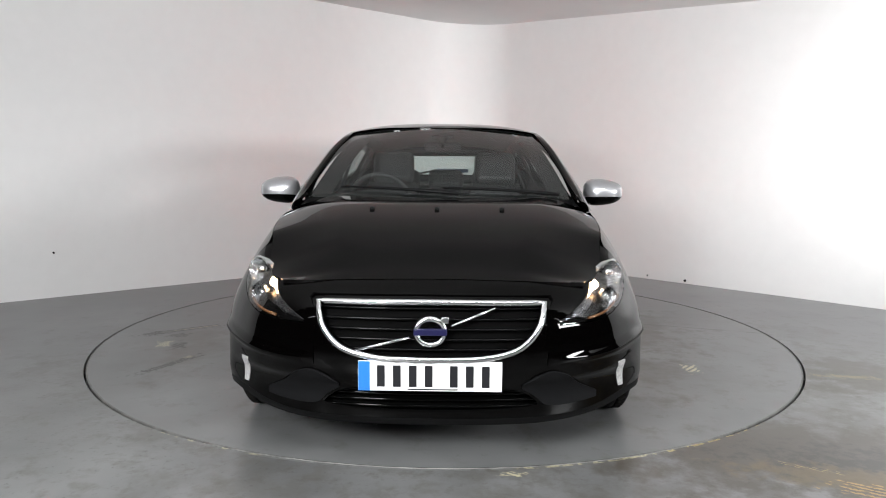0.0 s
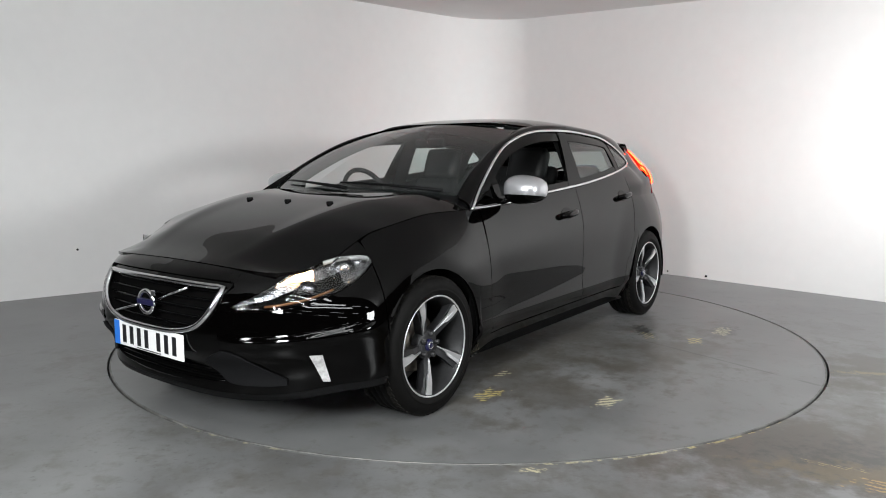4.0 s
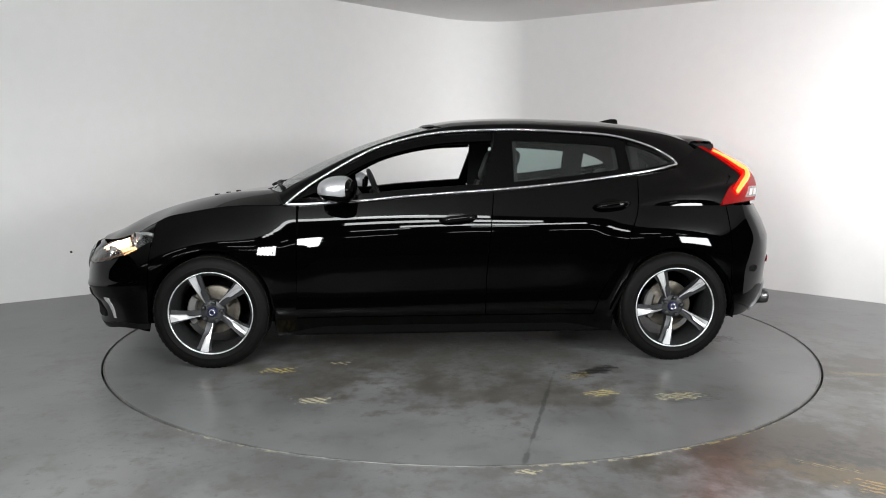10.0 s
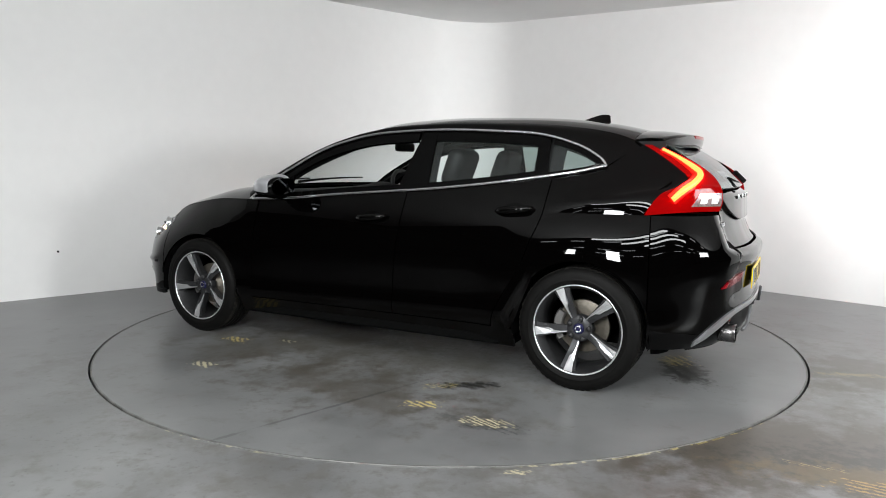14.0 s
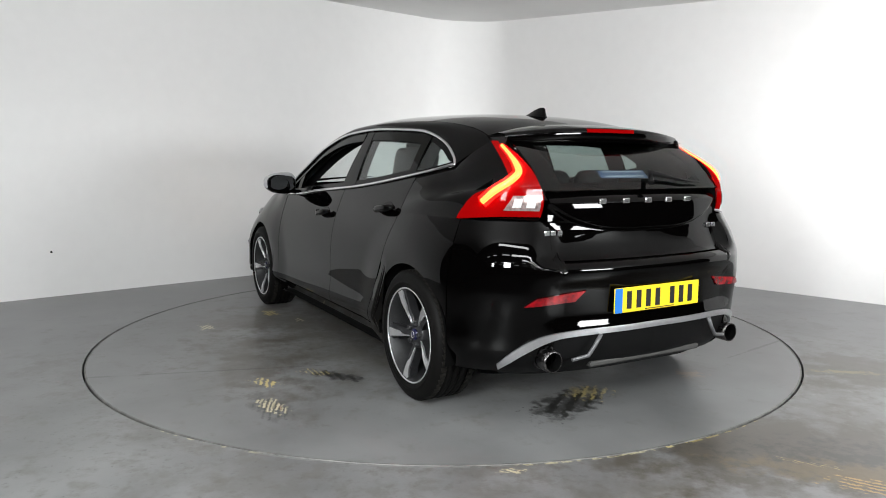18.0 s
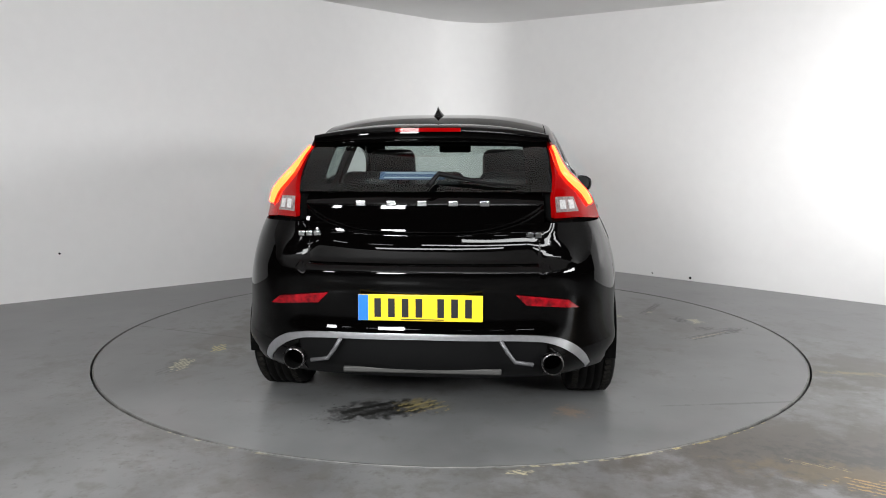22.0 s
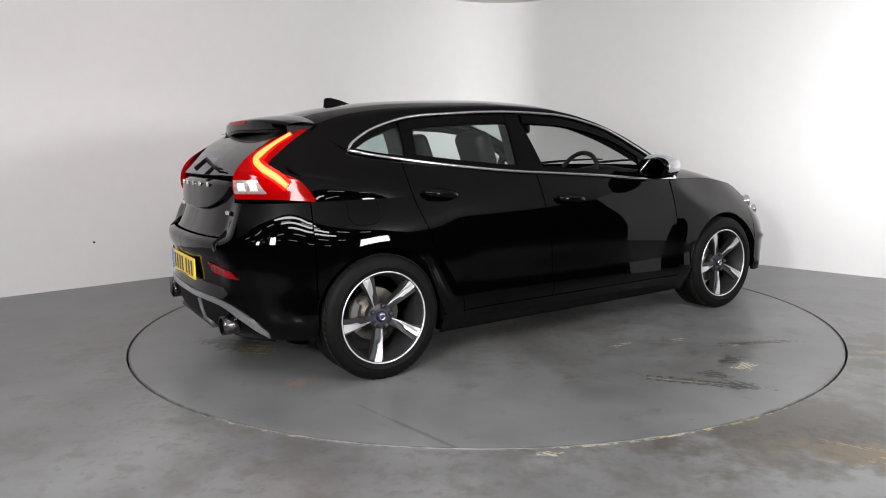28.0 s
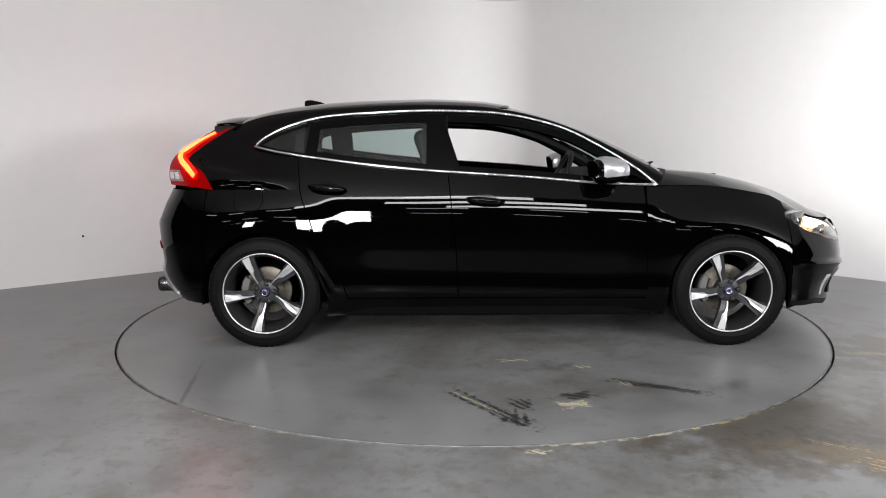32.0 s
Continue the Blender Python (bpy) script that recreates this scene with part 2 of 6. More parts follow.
def tube(bm, pts, r, n=8, closed=False, flat=1.0):
    """A round bar along points; flat squeezes it along z."""
    pts = [Vector(p) for p in pts]
    rings = []
    for i, p in enumerate(pts):
        a = pts[i - 1] if i or closed else p
        b = pts[(i + 1) % len(pts)] if i + 1 < len(pts) or closed else p
        d = (b - a).normalized()
        up = Vector((0, 0, 1)) if abs(d.z) < 0.95 else Vector((1, 0, 0))
        u = d.cross(up).normalized()
        w = u.cross(d)
        rr = r[i] if isinstance(r, (list, tuple)) else r
        rings.append([bm.verts.new(p + u * rr * math.cos(k * math.tau / n) + w * rr * flat * math.sin(k * math.tau / n)) for k in range(n)])
    for i in range(len(rings) - (0 if closed else 1)):
        a, b = rings[i], rings[(i + 1) % len(rings)]
        for k in range(n):
            bm.faces.new((a[k], a[(k + 1) % n], b[(k + 1) % n], b[k])).smooth = True
    if not closed:
        bm.faces.new(rings[0][::-1])
        bm.faces.new(rings[-1])
    return bm


def block(bm, lo, hi, bevel=0.0, m=None):
    lo, hi = Vector(lo), Vector(hi)
    got = bmesh.ops.create_cube(bm, size=1)["verts"]
    for v in got:
        v.co = Vector([lo[k] + (v.co[k] + 0.5) * (hi[k] - lo[k]) for k in range(3)])
    if bevel:
        edges = list({e for v in got for e in v.link_edges})
        new_geo = bmesh.ops.bevel(bm, geom=edges, offset=bevel, segments=3, affect="EDGES", profile=0.5)
        got = list({v for f in new_geo["faces"] for v in f.verts} | {v for v in got if v.is_valid})
        for f in new_geo["faces"]:
            f.smooth = True
    if m is not None:
        for v in got:
            v.co = m @ v.co
    return bm


def lathe(bm, profile, n=48, closed=False):
    """Turns (y, radius) points about the y axis."""
    rings = [[bm.verts.new((r * math.cos(k * math.tau / n), y, r * math.sin(k * math.tau / n))) for k in range(n)] for y, r in profile]
    for i in range(len(rings) - (0 if closed else 1)):
        a, b = rings[i], rings[(i + 1) % len(rings)]
        for k in range(n):
            bm.faces.new((a[k], a[(k + 1) % n], b[(k + 1) % n], b[k])).smooth = True
    return rings


# ---- the room ----
CORNER = Vector((0.28, 4.2))
LEFT = Vector((-3.98, -3.37)).normalized()
RIGHT = Vector((3.27, -3.25)).normalized()
TOP = 2.85
RADIUS = 2.238


def ceiling_z(p):
    """The booth ceiling falls gently away from the west wall."""
    return TOP + 0.062 * (p - CORNER).dot(Vector((LEFT.y, -LEFT.x)))


def build_room():
    bm = bmesh.new()
    n, rings = 192, []
    for r in (RADIUS + 0.006, 2.6, 3.4, 5, 9, 24):
        ring = []
        for k in range(n):
            a = k * math.tau / n
            # old filler shuts the gap on the south side
            shut = 0.0095 * smooth(-0.80, -0.93, math.sin(a)) if r < 2.3 else 0
            ring.append(bm.verts.new(((r - shut) * math.cos(a), (r - shut) * math.sin(a), 0)))
        rings.append(ring)
    low = [bm.verts.new((v.co.x, v.co.y, -0.05)) for v in rings[0]]
    for a, b in zip([low] + rings[:-1], rings):
        for k in range(n):
            bm.faces.new((a[k], b[k], b[(k + 1) % n], a[(k + 1) % n]))
    floor = new("floor", mesh_of("floor", bm, FLOOR))
    tagged(floor, "worn grey painted concrete floor with yellow stains", "floor", kind="structure")
    # added sheet below the gap; the gap's shade is put into its near-black colour
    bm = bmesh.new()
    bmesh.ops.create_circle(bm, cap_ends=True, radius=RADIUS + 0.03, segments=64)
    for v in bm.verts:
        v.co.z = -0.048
    tagged(new("gap_shade_sheet", mesh_of("gap_shade_sheet", bm, GAP_SHADE)), "near-black sheet that gives the gap round the turntable its shade", "floor", kind="structure")
    # two walls meeting in a rounded corner
    r, reach, thick = 0.75, 7.5, 0.15
    ang = math.acos(LEFT.dot(RIGHT))
    cut = r / math.tan(ang / 2)
    mid = (LEFT + RIGHT).normalized()
    centre = CORNER + mid * (r / math.sin(ang / 2))
    a0, a1 = CORNER + LEFT * cut, CORNER + RIGHT * cut
    t0 = math.atan2(*(a0 - centre).yx)
    t1 = math.atan2(*(a1 - centre).yx)
    t1 = t0 + (t1 - t0 + math.pi) % math.tau - math.pi
    arc = [centre + Vector((math.cos(t0 + (t1 - t0) * k / 48), math.sin(t0 + (t1 - t0) * k / 48))) * r for k in range(49)]

    out_l = Vector((LEFT.y, -LEFT.x))
    out_r = Vector((-RIGHT.y, RIGHT.x))

    def wall(name, line, outward):
        bm = bmesh.new()
        n = len(line)
        ring = [Vector((p.x, p.y)) for p in line] + [Vector((p.x + o.x * thick, p.y + o.y * thick)) for p, o in reversed(list(zip(line, outward)))]
        lo = [bm.verts.new((p.x, p.y, -0.02)) for p in ring]
        hi = [bm.verts.new((p.x, p.y, ceiling_z(p) + 0.03)) for p in ring]
        for i in range(len(ring)):
            j = (i + 1) % len(ring)
            bm.faces.new((lo[i], lo[j], hi[j], hi[i]))
        bmesh.ops.recalc_face_normals(bm, faces=bm.faces)
        return tagged(new(name, mesh_of(name, bm, WALL)), "smooth white painted wall with a rounded corner and faint scuffs", "wall", kind="structure")

    west = [CORNER + LEFT * 8.0 * k / 10 for k in range(10, 1, -1)] + arc[:len(arc) // 2 + 1]
    wall("wall_west", west, [out_l] * 9 + [(p - centre).normalized() for p in arc[:len(arc) // 2 + 1]])
    east = arc[len(arc) // 2:] + [CORNER + RIGHT * reach * k / 10 for k in range(2, 11)]
    wall("wall_east", east, [(p - centre).normalized() for p in arc[len(arc) // 2:]] + [out_r] * 9)
    # white booth ceiling, open towards the workshop
    bm = bmesh.new()
    e0, e1 = CORNER + LEFT * 8.0, CORNER + RIGHT * reach
    poly = [CORNER + Vector((0, 0.3)), e0 + out_l * 0.2, Vector((e0.x, -3.6)), Vector((e1.x, -3.6)), e1 + out_r * 0.2]
    base = bm.faces.new([bm.verts.new((p.x, p.y, ceiling_z(p))) for p in poly])
    top = bmesh.ops.extrude_face_region(bm, geom=[base])
    for v in top["geom"]:
        if isinstance(v, bmesh.types.BMVert):
            v.co.z += 0.12
    bmesh.ops.recalc_face_normals(bm, faces=bm.faces)
    tagged(new("ceiling", mesh_of("ceiling", bm, CEILING)), "off-white painted ceiling of the photo booth", "ceiling", kind="structure")
    # the dark workshop behind
    def slab(name, lo, hi, material, label):
        bm = bmesh.new()
        block(bm, lo, hi)
        return tagged(new(name, mesh_of(name, bm, material)), label, name.split("_")[0], kind="structure")
    slab("wall_south", (-13, -17.2, 0), (13, -17, 4.6), DARK_WALL, "dark far wall of the workshop")
    slab("wall_south_west", (-13.2, -17, 0), (-13, 8, 4.6), DARK_WALL, "dark side wall of the workshop")
    slab("wall_south_east", (13, -17, 0), (13.2, 8, 4.6), DARK_WALL, "dark side wall of the workshop")
    slab("wall_north", (-13, 8, 0), (13, 8.2, 4.6), DARK_WALL, "dark wall of the workshop behind the booth")
    slab("ceiling_workshop", (-13, -17, 4.6), (13, 8, 4.8), DARK_WALL, "dark roof of the workshop")
    bm = bmesh.new()
    block(bm, (-0.6, -0.035, -0.03), (0.6, 0.035, 0.03), 0.012)
    tube_me = mesh_of("tube_light", bm, TUBE)
    for i in range(3):
        for j in range(7):
            ob = new("tube_light", tube_me)
            ob.location = (-7.5 + 2.5 * j, -7.2 - 3.0 * i, 4.565)
            tagged(ob, "bright fluorescent tube under the workshop roof", "light", "workshop tubes")


def dirt_mask(n, l, vec, x, y, rx, ry, angle, scale, thresh):
    """A ragged patch of the given centre and half sizes; returns a 0 to 1 socket."""
    mp = n.new("ShaderNodeMapping")
    mp.vector_type = "TEXTURE"
    mp.inputs["Location"].default_value = (x, y, 0)
    mp.inputs["Rotation"].default_value = (0, 0, radians(angle))
    mp.inputs["Scale"].default_value = (rx, ry, 1)
    l.new(vec, mp.inputs[0])
    ln = n.new("ShaderNodeVectorMath")
    ln.operation = "LENGTH"
    l.new(mp.outputs[0], ln.inputs[0])
    nz = n.new("ShaderNodeTexNoise")
    nz.inputs["Scale"].default_value, nz.inputs["Detail"].default_value = scale, 6
    nz.inputs["Roughness"].default_value = 0.65
    if scale > 20 and rx < 0.7:
        # scraped marks: the ragged edge runs in strokes
        st = n.new("ShaderNodeMapping")
        st.vector_type = "TEXTURE"
        st.inputs["Rotation"].default_value = (0, 0, radians(angle + 55))
        st.inputs["Scale"].default_value = (0.42, 3.0, 1)
        l.new(vec, st.inputs[0])
        l.new(st.outputs[0], nz.inputs["Vector"])
    else:
        l.new(vec, nz.inputs["Vector"])
    add = n.new("ShaderNodeMath")
    add.operation = "MULTIPLY_ADD"
    add.inputs[1].default_value = 3.4
    l.new(nz.outputs["Fac"], add.inputs[0])
    l.new(ln.outputs["Value"], add.inputs[2])
    mr = n.new("ShaderNodeMapRange")
    mr.inputs[1].default_value, mr.inputs[2].default_value = thresh, thresh - 0.5
    l.new(add.outputs[0], mr.inputs[0])
    return mr.outputs[0]


def concrete(name, patches, base=(0.156, 0.157, 0.158)):
    m = grain(shader(name, base, 0.34), 2.6, 0.38, 0.0015, 0.12, 12, 0.9)
    n, l = m.node_tree.nodes, m.node_tree.links
    b = n["Principled BSDF"]
    co = n.new("ShaderNodeTexCoord").outputs["Object"]
    colour = b.inputs["Base Color"].links[0].from_socket
    for x, y, rx, ry, angle, scale, thresh, tint, strength in patches:
        mask = dirt_mask(n, l, co, x, y, rx, ry, angle, scale, thresh)
        s = n.new("ShaderNodeMath")
        s.operation = "MULTIPLY"
        s.inputs[1].default_value = strength
        l.new(mask, s.inputs[0])
        mix = n.new("ShaderNodeMix")
        mix.data_type = "RGBA"
        l.new(s.outputs[0], mix.inputs["Factor"])
        l.new(colour, mix.inputs["A"])
        mix.inputs["B"].default_value = (*tint, 1)
        colour = mix.outputs["Result"]
    l.new(colour, b.inputs["Base Color"])
    return m


def scrapes(m, marks):
    """Scraped old floor marks: short parallel strokes inside a ragged box."""
    n, l = m.node_tree.nodes, m.node_tree.links
    b = n["Principled BSDF"]
    co = n.new("ShaderNodeTexCoord").outputs["Object"]

    def calc(op, a, c=0.0, d=None, clamp=False):
        q = n.new("ShaderNodeMath")
        q.operation, q.use_clamp = op, clamp
        for k, v in enumerate((a, c, d)):
            if v is None:
                continue
            if isinstance(v, (int, float)):
                q.inputs[k].default_value = v
            else:
                l.new(v, q.inputs[k])
        return q.outputs[0]

    nz = []
    for scale in (26, 75):
        t = n.new("ShaderNodeTexNoise")
        t.inputs["Scale"].default_value, t.inputs["Detail"].default_value = scale, 5
        l.new(co, t.inputs["Vector"])
        nz.append(t.outputs["Fac"])
    colour = b.inputs["Base Color"].links[0].from_socket
    for x, y, rx, ry, angle, strokes, skew, tint, strength, wear in marks:
        mp = n.new("ShaderNodeMapping")
        mp.vector_type = "TEXTURE"
        mp.inputs["Location"].default_value = (x, y, 0)
        mp.inputs["Rotation"].default_value = (0, 0, radians(angle))
        mp.inputs["Scale"].default_value = (rx, ry, 1)
        l.new(co, mp.inputs[0])
        sp = n.new("ShaderNodeSeparateXYZ")
        l.new(mp.outputs[0], sp.inputs[0])
        u, v = sp.outputs[0], sp.outputs[1]
        far = calc("MAXIMUM", calc("ABSOLUTE", u), calc("ABSOLUTE", v))
        box = calc("MULTIPLY", calc("SUBTRACT", calc("MULTIPLY_ADD", nz[0], 2.2, -0.28), far), 4.0, None, True)
        wave = calc("SINE", calc("MULTIPLY_ADD", calc("MULTIPLY_ADD", v, skew, u), 3.14 * strokes, calc("MULTIPLY", nz[0], 6.0)))
        bar = calc("MULTIPLY", calc("ADD", wave, calc("MULTIPLY_ADD", nz[1], 4.5, -2.2 + wear)), 1.6, None, True)
        mix = n.new("ShaderNodeMix")
        mix.data_type = "RGBA"
        l.new(calc("MULTIPLY", calc("MULTIPLY", box, bar), strength), mix.inputs["Factor"])
        l.new(colour, mix.inputs["A"])
        mix.inputs["B"].default_value = (*tint, 1)
        colour = mix.outputs["Result"]
    l.new(colour, b.inputs["Base Color"])


YELLOW, BROWN, BLACK = (0.34, 0.27, 0.10), (0.065, 0.056, 0.043), (0.022, 0.022, 0.021)
FLOOR = concrete("floor_paint", [
    (0.5, -1.0, 5.0, 4.0, 0, 2.4, 2.12, (0.095, 0.092, 0.084), 0.6), (0.5, -1.0, 5.0, 4.0, 0, 8, 2.12, (0.085, 0.078, 0.066), 0.5), (0.5, -1.0, 5.0, 4.0, 40, 13, 1.95, BROWN, 0.5), (0.5, -1.0, 5.0, 4.0, 0, 17, 1.72, (0.24, 0.24, 0.235), 0.5), (-0.5, -1.0, 5.0, 4.0, 30, 34, 1.72, BLACK, 0.6),
    (1.75, -2.15, 1.5, 0.42, -12, 5, 2.85, BROWN, 0.85), (1.95, -2.25, 1.2, 0.34, -12, 17, 2.45, BLACK, 0.6), (2.7, -1.1, 0.8, 0.28, -12, 17, 2.4, BLACK, 0.5), (2.65, -1.05, 0.9, 0.32, -12, 4.5, 2.95, BROWN, 0.75), (1.55, -2.3, 0.5, 0.12, -14, 14, 2.7, (0.14, 0.105, 0.05), 0.6),
    (2.25, -1.0, 0.25, 0.05, -10, 20, 2.5, YELLOW, 0.4),
    (-2.2, -0.9, 0.5, 0.3, 20, 5, 2.2, BROWN, 0.35), (-1.2, -2.6, 0.6, 0.3, 0, 6, 2.1, BROWN, 0.3)])
DISC = concrete("turntable_paint", [
    (0, 0, 2.4, 2.4, 0, 2.1, 2.2, (0.10, 0.096, 0.086), 0.6), (0.2, 0.2, 2.6, 2.6, 0, 6, 2.25, (0.085, 0.078, 0.066), 0.55), (0.2, 0.2, 2.6, 2.6, 50, 13, 2.05, BROWN, 0.55), (0, 0, 2.4, 2.4, 0, 16, 1.75, (0.24, 0.24, 0.235), 0.45), (0, 0, 2.6, 2.6, 20, 30, 1.82, BLACK, 0.6),
    (0.85, 0.95, 1.2, 0.9, 10, 3, 2.3, BROWN, 0.45), (-0.2, 1.35, 1.2, 0.5, 0, 3, 2.4, BROWN, 0.55), (0.4, -1.6, 1.2, 0.5, 10, 3, 2.3, BROWN, 0.4),
    (-0.97, 1.50, 0.26, 0.10, 5, 9, 2.5, BLACK, 0.5),
    (-0.67, 1.04, 0.2, 0.07, 30, 10, 2.6, BLACK, 0.75), (0.45, -1.68, 0.12, 0.06, 15, 20, 2.5, BLACK, 0.6), 
    (-1.62, 0.22, 0.14, 0.30, 20, 16, 2.65, BLACK, 0.85), (-1.52, 0.05, 0.10, 0.12, 20, 26, 2.5, YELLOW, 0.5), (-1.58, -0.68, 0.10, 0.10, 0, 16, 2.5, (0.28, 0.19, 0.13), 0.6),
    (-0.25, 1.62, 0.012, 0.75, -18, 9, 2.7, BLACK, 0.5), (-1.39, -1.52, 0.012, 0.5, 10, 9, 2.7, BLACK, 0.45)])
OCHRE, CREAM = (0.50, 0.40, 0.15), (0.50, 0.45, 0.30)
SOOT = (0.012, 0.012, 0.011)
scrapes(DISC, [
    (1.09, 0.91, 0.11, 0.055, 0, 5, 0.5, OCHRE, 0.95, 0.5), (0.84, 1.43, 0.10, 0.05, 0, 4, 0.6, CREAM, 0.95, 0.5), (0.76, 0.79, 0.07, 0.03, 0, 3, 0.4, CREAM, 0.8, 0.2),
    (-0.6, 1.41, 0.10, 0.05, 20, 4, 0.6, OCHRE, 0.95, 0.4), (-0.97, 1.48, 0.14, 0.06, 5, 6, 0.8, CREAM, 0.95, 0.5), (-1.02, 1.50, 0.18, 0.08, 5, 5, 0.8, SOOT, 0.55, -0.3),
    (-0.67, 1.04, 0.18, 0.06, 30, 4, 0.5, SOOT, 0.9, 0.5), (-0.55, 1.12, 0.12, 0.05, 30, 5, 0.7, OCHRE, 0.6, -0.3),
    (0.05, -1.83, 0.34, 0.05, -52, 1.2, 3.0, SOOT, 0.95, 0.9), (0.05, -1.83, 0.30, 0.012, -52, 0.8, 1.0, CREAM, 0.6, 0.0), (0.20, -1.78, 0.07, 0.09, 10, 4, 0.6, SOOT, 0.9, 0.6), (0.16, -1.96, 0.08, 0.08, -40, 3, 0.7, SOOT, 0.9, 0.7),
    (0.43, -1.79, 0.085, 0.055, 15, 3, 2.2, CREAM, 0.95, 0.4), (0.47, -1.68, 0.09, 0.06, 15, 3, 0.8, SOOT, 0.9, 0.5), (0.88, -1.57, 0.28, 0.04, -25, 1.5, 2.2, SOOT, 0.95, 0.9), (0.72, -1.52, 0.04, 0.03, -25, 2, 1.0, CREAM, 0.6, 0.2),
    (0.21, -1.14, 0.10, 0.03, 10, 3, 0.6, CREAM, 0.8, 0.0), (0.56, -1.26, 0.06, 0.03, -10, 2, 0.6, CREAM, 0.8, 0.1),
    (-1.62, 0.22, 0.12, 0.26, 20, 3, 0.7, SOOT, 0.9, 0.3), (-1.56, 0.02, 0.10, 0.14, 20, 4, 0.6, OCHRE, 0.55, -0.2)])
scrapes(FLOOR, [
    (0.27, -2.275, 0.06, 0.024, -10, 2, 1.0, CREAM, 0.9, 0.6), (1.62, -2.42, 0.26, 0.07, -20, 4, 1.2, (0.40, 0.25, 0.08), 0.75, 0.1), (1.42, -2.20, 0.12, 0.02, -25, 3, 0.7, OCHRE, 0.4, -0.3)])


def rim_wear(m, runs):
    """Old filler and paint along the edge of the floor round the disc; runs: x from, x to, width, colour, strength, wear."""
    n, l = m.node_tree.nodes, m.node_tree.links
    b = n["Principled BSDF"]
    co = n.new("ShaderNodeTexCoord").outputs["Object"]
    flat, size, sp = n.new("ShaderNodeVectorMath"), n.new("ShaderNodeVectorMath"), n.new("ShaderNodeSeparateXYZ")
    flat.operation, size.operation = "MULTIPLY", "LENGTH"
    flat.inputs[1].default_value = (1, 1, 0)
    l.new(co, flat.inputs[0])
    l.new(flat.outputs[0], size.inputs[0])
    l.new(co, sp.inputs[0])
    nz = n.new("ShaderNodeTexNoise")
    nz.inputs["Scale"].default_value, nz.inputs["Detail"].default_value = 22, 6
    l.new(co, nz.inputs["Vector"])
    colour = b.inputs["Base Color"].links[0].from_socket

    def ramp(socket, a, c):
        q = n.new("ShaderNodeMapRange")
        q.interpolation_type = "SMOOTHSTEP"
        q.inputs[1].default_value, q.inputs[2].default_value = a, c
        l.new(socket, q.inputs[0])
        return q.outputs[0]

    def times(a, c):
        q = n.new("ShaderNodeMath")
        q.operation = "MULTIPLY"
        for k, v in enumerate((a, c)):
            if isinstance(v, float):
                q.inputs[k].default_value = v
            else:
                l.new(v, q.inputs[k])
        return q.outputs[0]
    south = ramp(sp.outputs[1], -0.2, -0.4)
    for x0, x1, width, tint, strength, wear in runs:
        near = ramp(size.outputs["Value"], RADIUS + 0.004 + width, RADIUS + 0.004 + width * 0.5)
        span = times(ramp(sp.outputs[0], x0, x0 + 0.08), ramp(sp.outputs[0], x1, x1 - 0.08))
        mask = times(times(near, span), times(south, times(ramp(nz.outputs["Fac"], 0.60 - wear, 0.68 - wear), strength)))
        mix = n.new("ShaderNodeMix")
        mix.data_type = "RGBA"
        l.new(mask, mix.inputs["Factor"])
        l.new(colour, mix.inputs["A"])
        mix.inputs["B"].default_value = (*tint, 1)
        colour = mix.outputs["Result"]
    l.new(colour, b.inputs["Base Color"])


rim_wear(FLOOR, [(0.25, 1.0, 0.010, CREAM, 0.75, 0.12), (0.85, 1.45, 0.012, OCHRE, 0.6, 0.12), (-1.3, -0.7, 0.009, CREAM, 0.55, 0.08), (-0.75, 0.3, 0.010, (0.19, 0.19, 0.185), 0.7, 0.2), (1.4, 2.0, 0.012, (0.05, 0.045, 0.04), 0.8, 0.1), (0.2, 2.0, 0.05, BROWN, 0.45, 0.04)])
build_room()


def build_turntable():
    bm = bmesh.new()
    n = 160
    rings = [[bm.verts.new((r * math.cos(k * math.tau / n), r * math.sin(k * math.tau / n), z)) for k in range(n)]
             for r, z in ((RADIUS - 0.006, -0.045), (RADIUS - 0.006, -0.003), (RADIUS - 0.010, 0.0), (1.2, 0.0), (0.02, 0.0))]
    for a, b in zip(rings, rings[1:]):
        for k in range(n):
            bm.faces.new((a[k], a[(k + 1) % n], b[(k + 1) % n], b[k]))
    bm.faces.new(rings[-1])
    ob = new("turntable", mesh_of("turntable", bm, DISC))
    bm = bmesh.new()
    prof = ((RADIUS - 0.0052, -0.02), (RADIUS - 0.0052, -0.002), (RADIUS - 0.0075, 0.0012), (RADIUS - 0.014, 0.0012), (RADIUS - 0.014, -0.02))
    rings = [[bm.verts.new((r * math.cos(k * math.tau / n), r * math.sin(k * math.tau / n), z)) for k in range(n)] for r, z in prof]
    for a, b in zip(rings, rings[1:]):
        for k in range(n):
            bm.faces.new((a[k], a[(k + 1) % n], b[(k + 1) % n], b[k]))
    part("edge_ring", bm, DISC_EDGE, ob, "worn dark steel rim")
    return tagged(ob, "round grey painted turntable set flush into the floor", "turntable")


DISC_EDGE = grain(shader("worn_edge", (0.12, 0.118, 0.112), 0.45, 0.1), 12, 0.6, 0.0005, 0.1)
turntable = build_turntable()


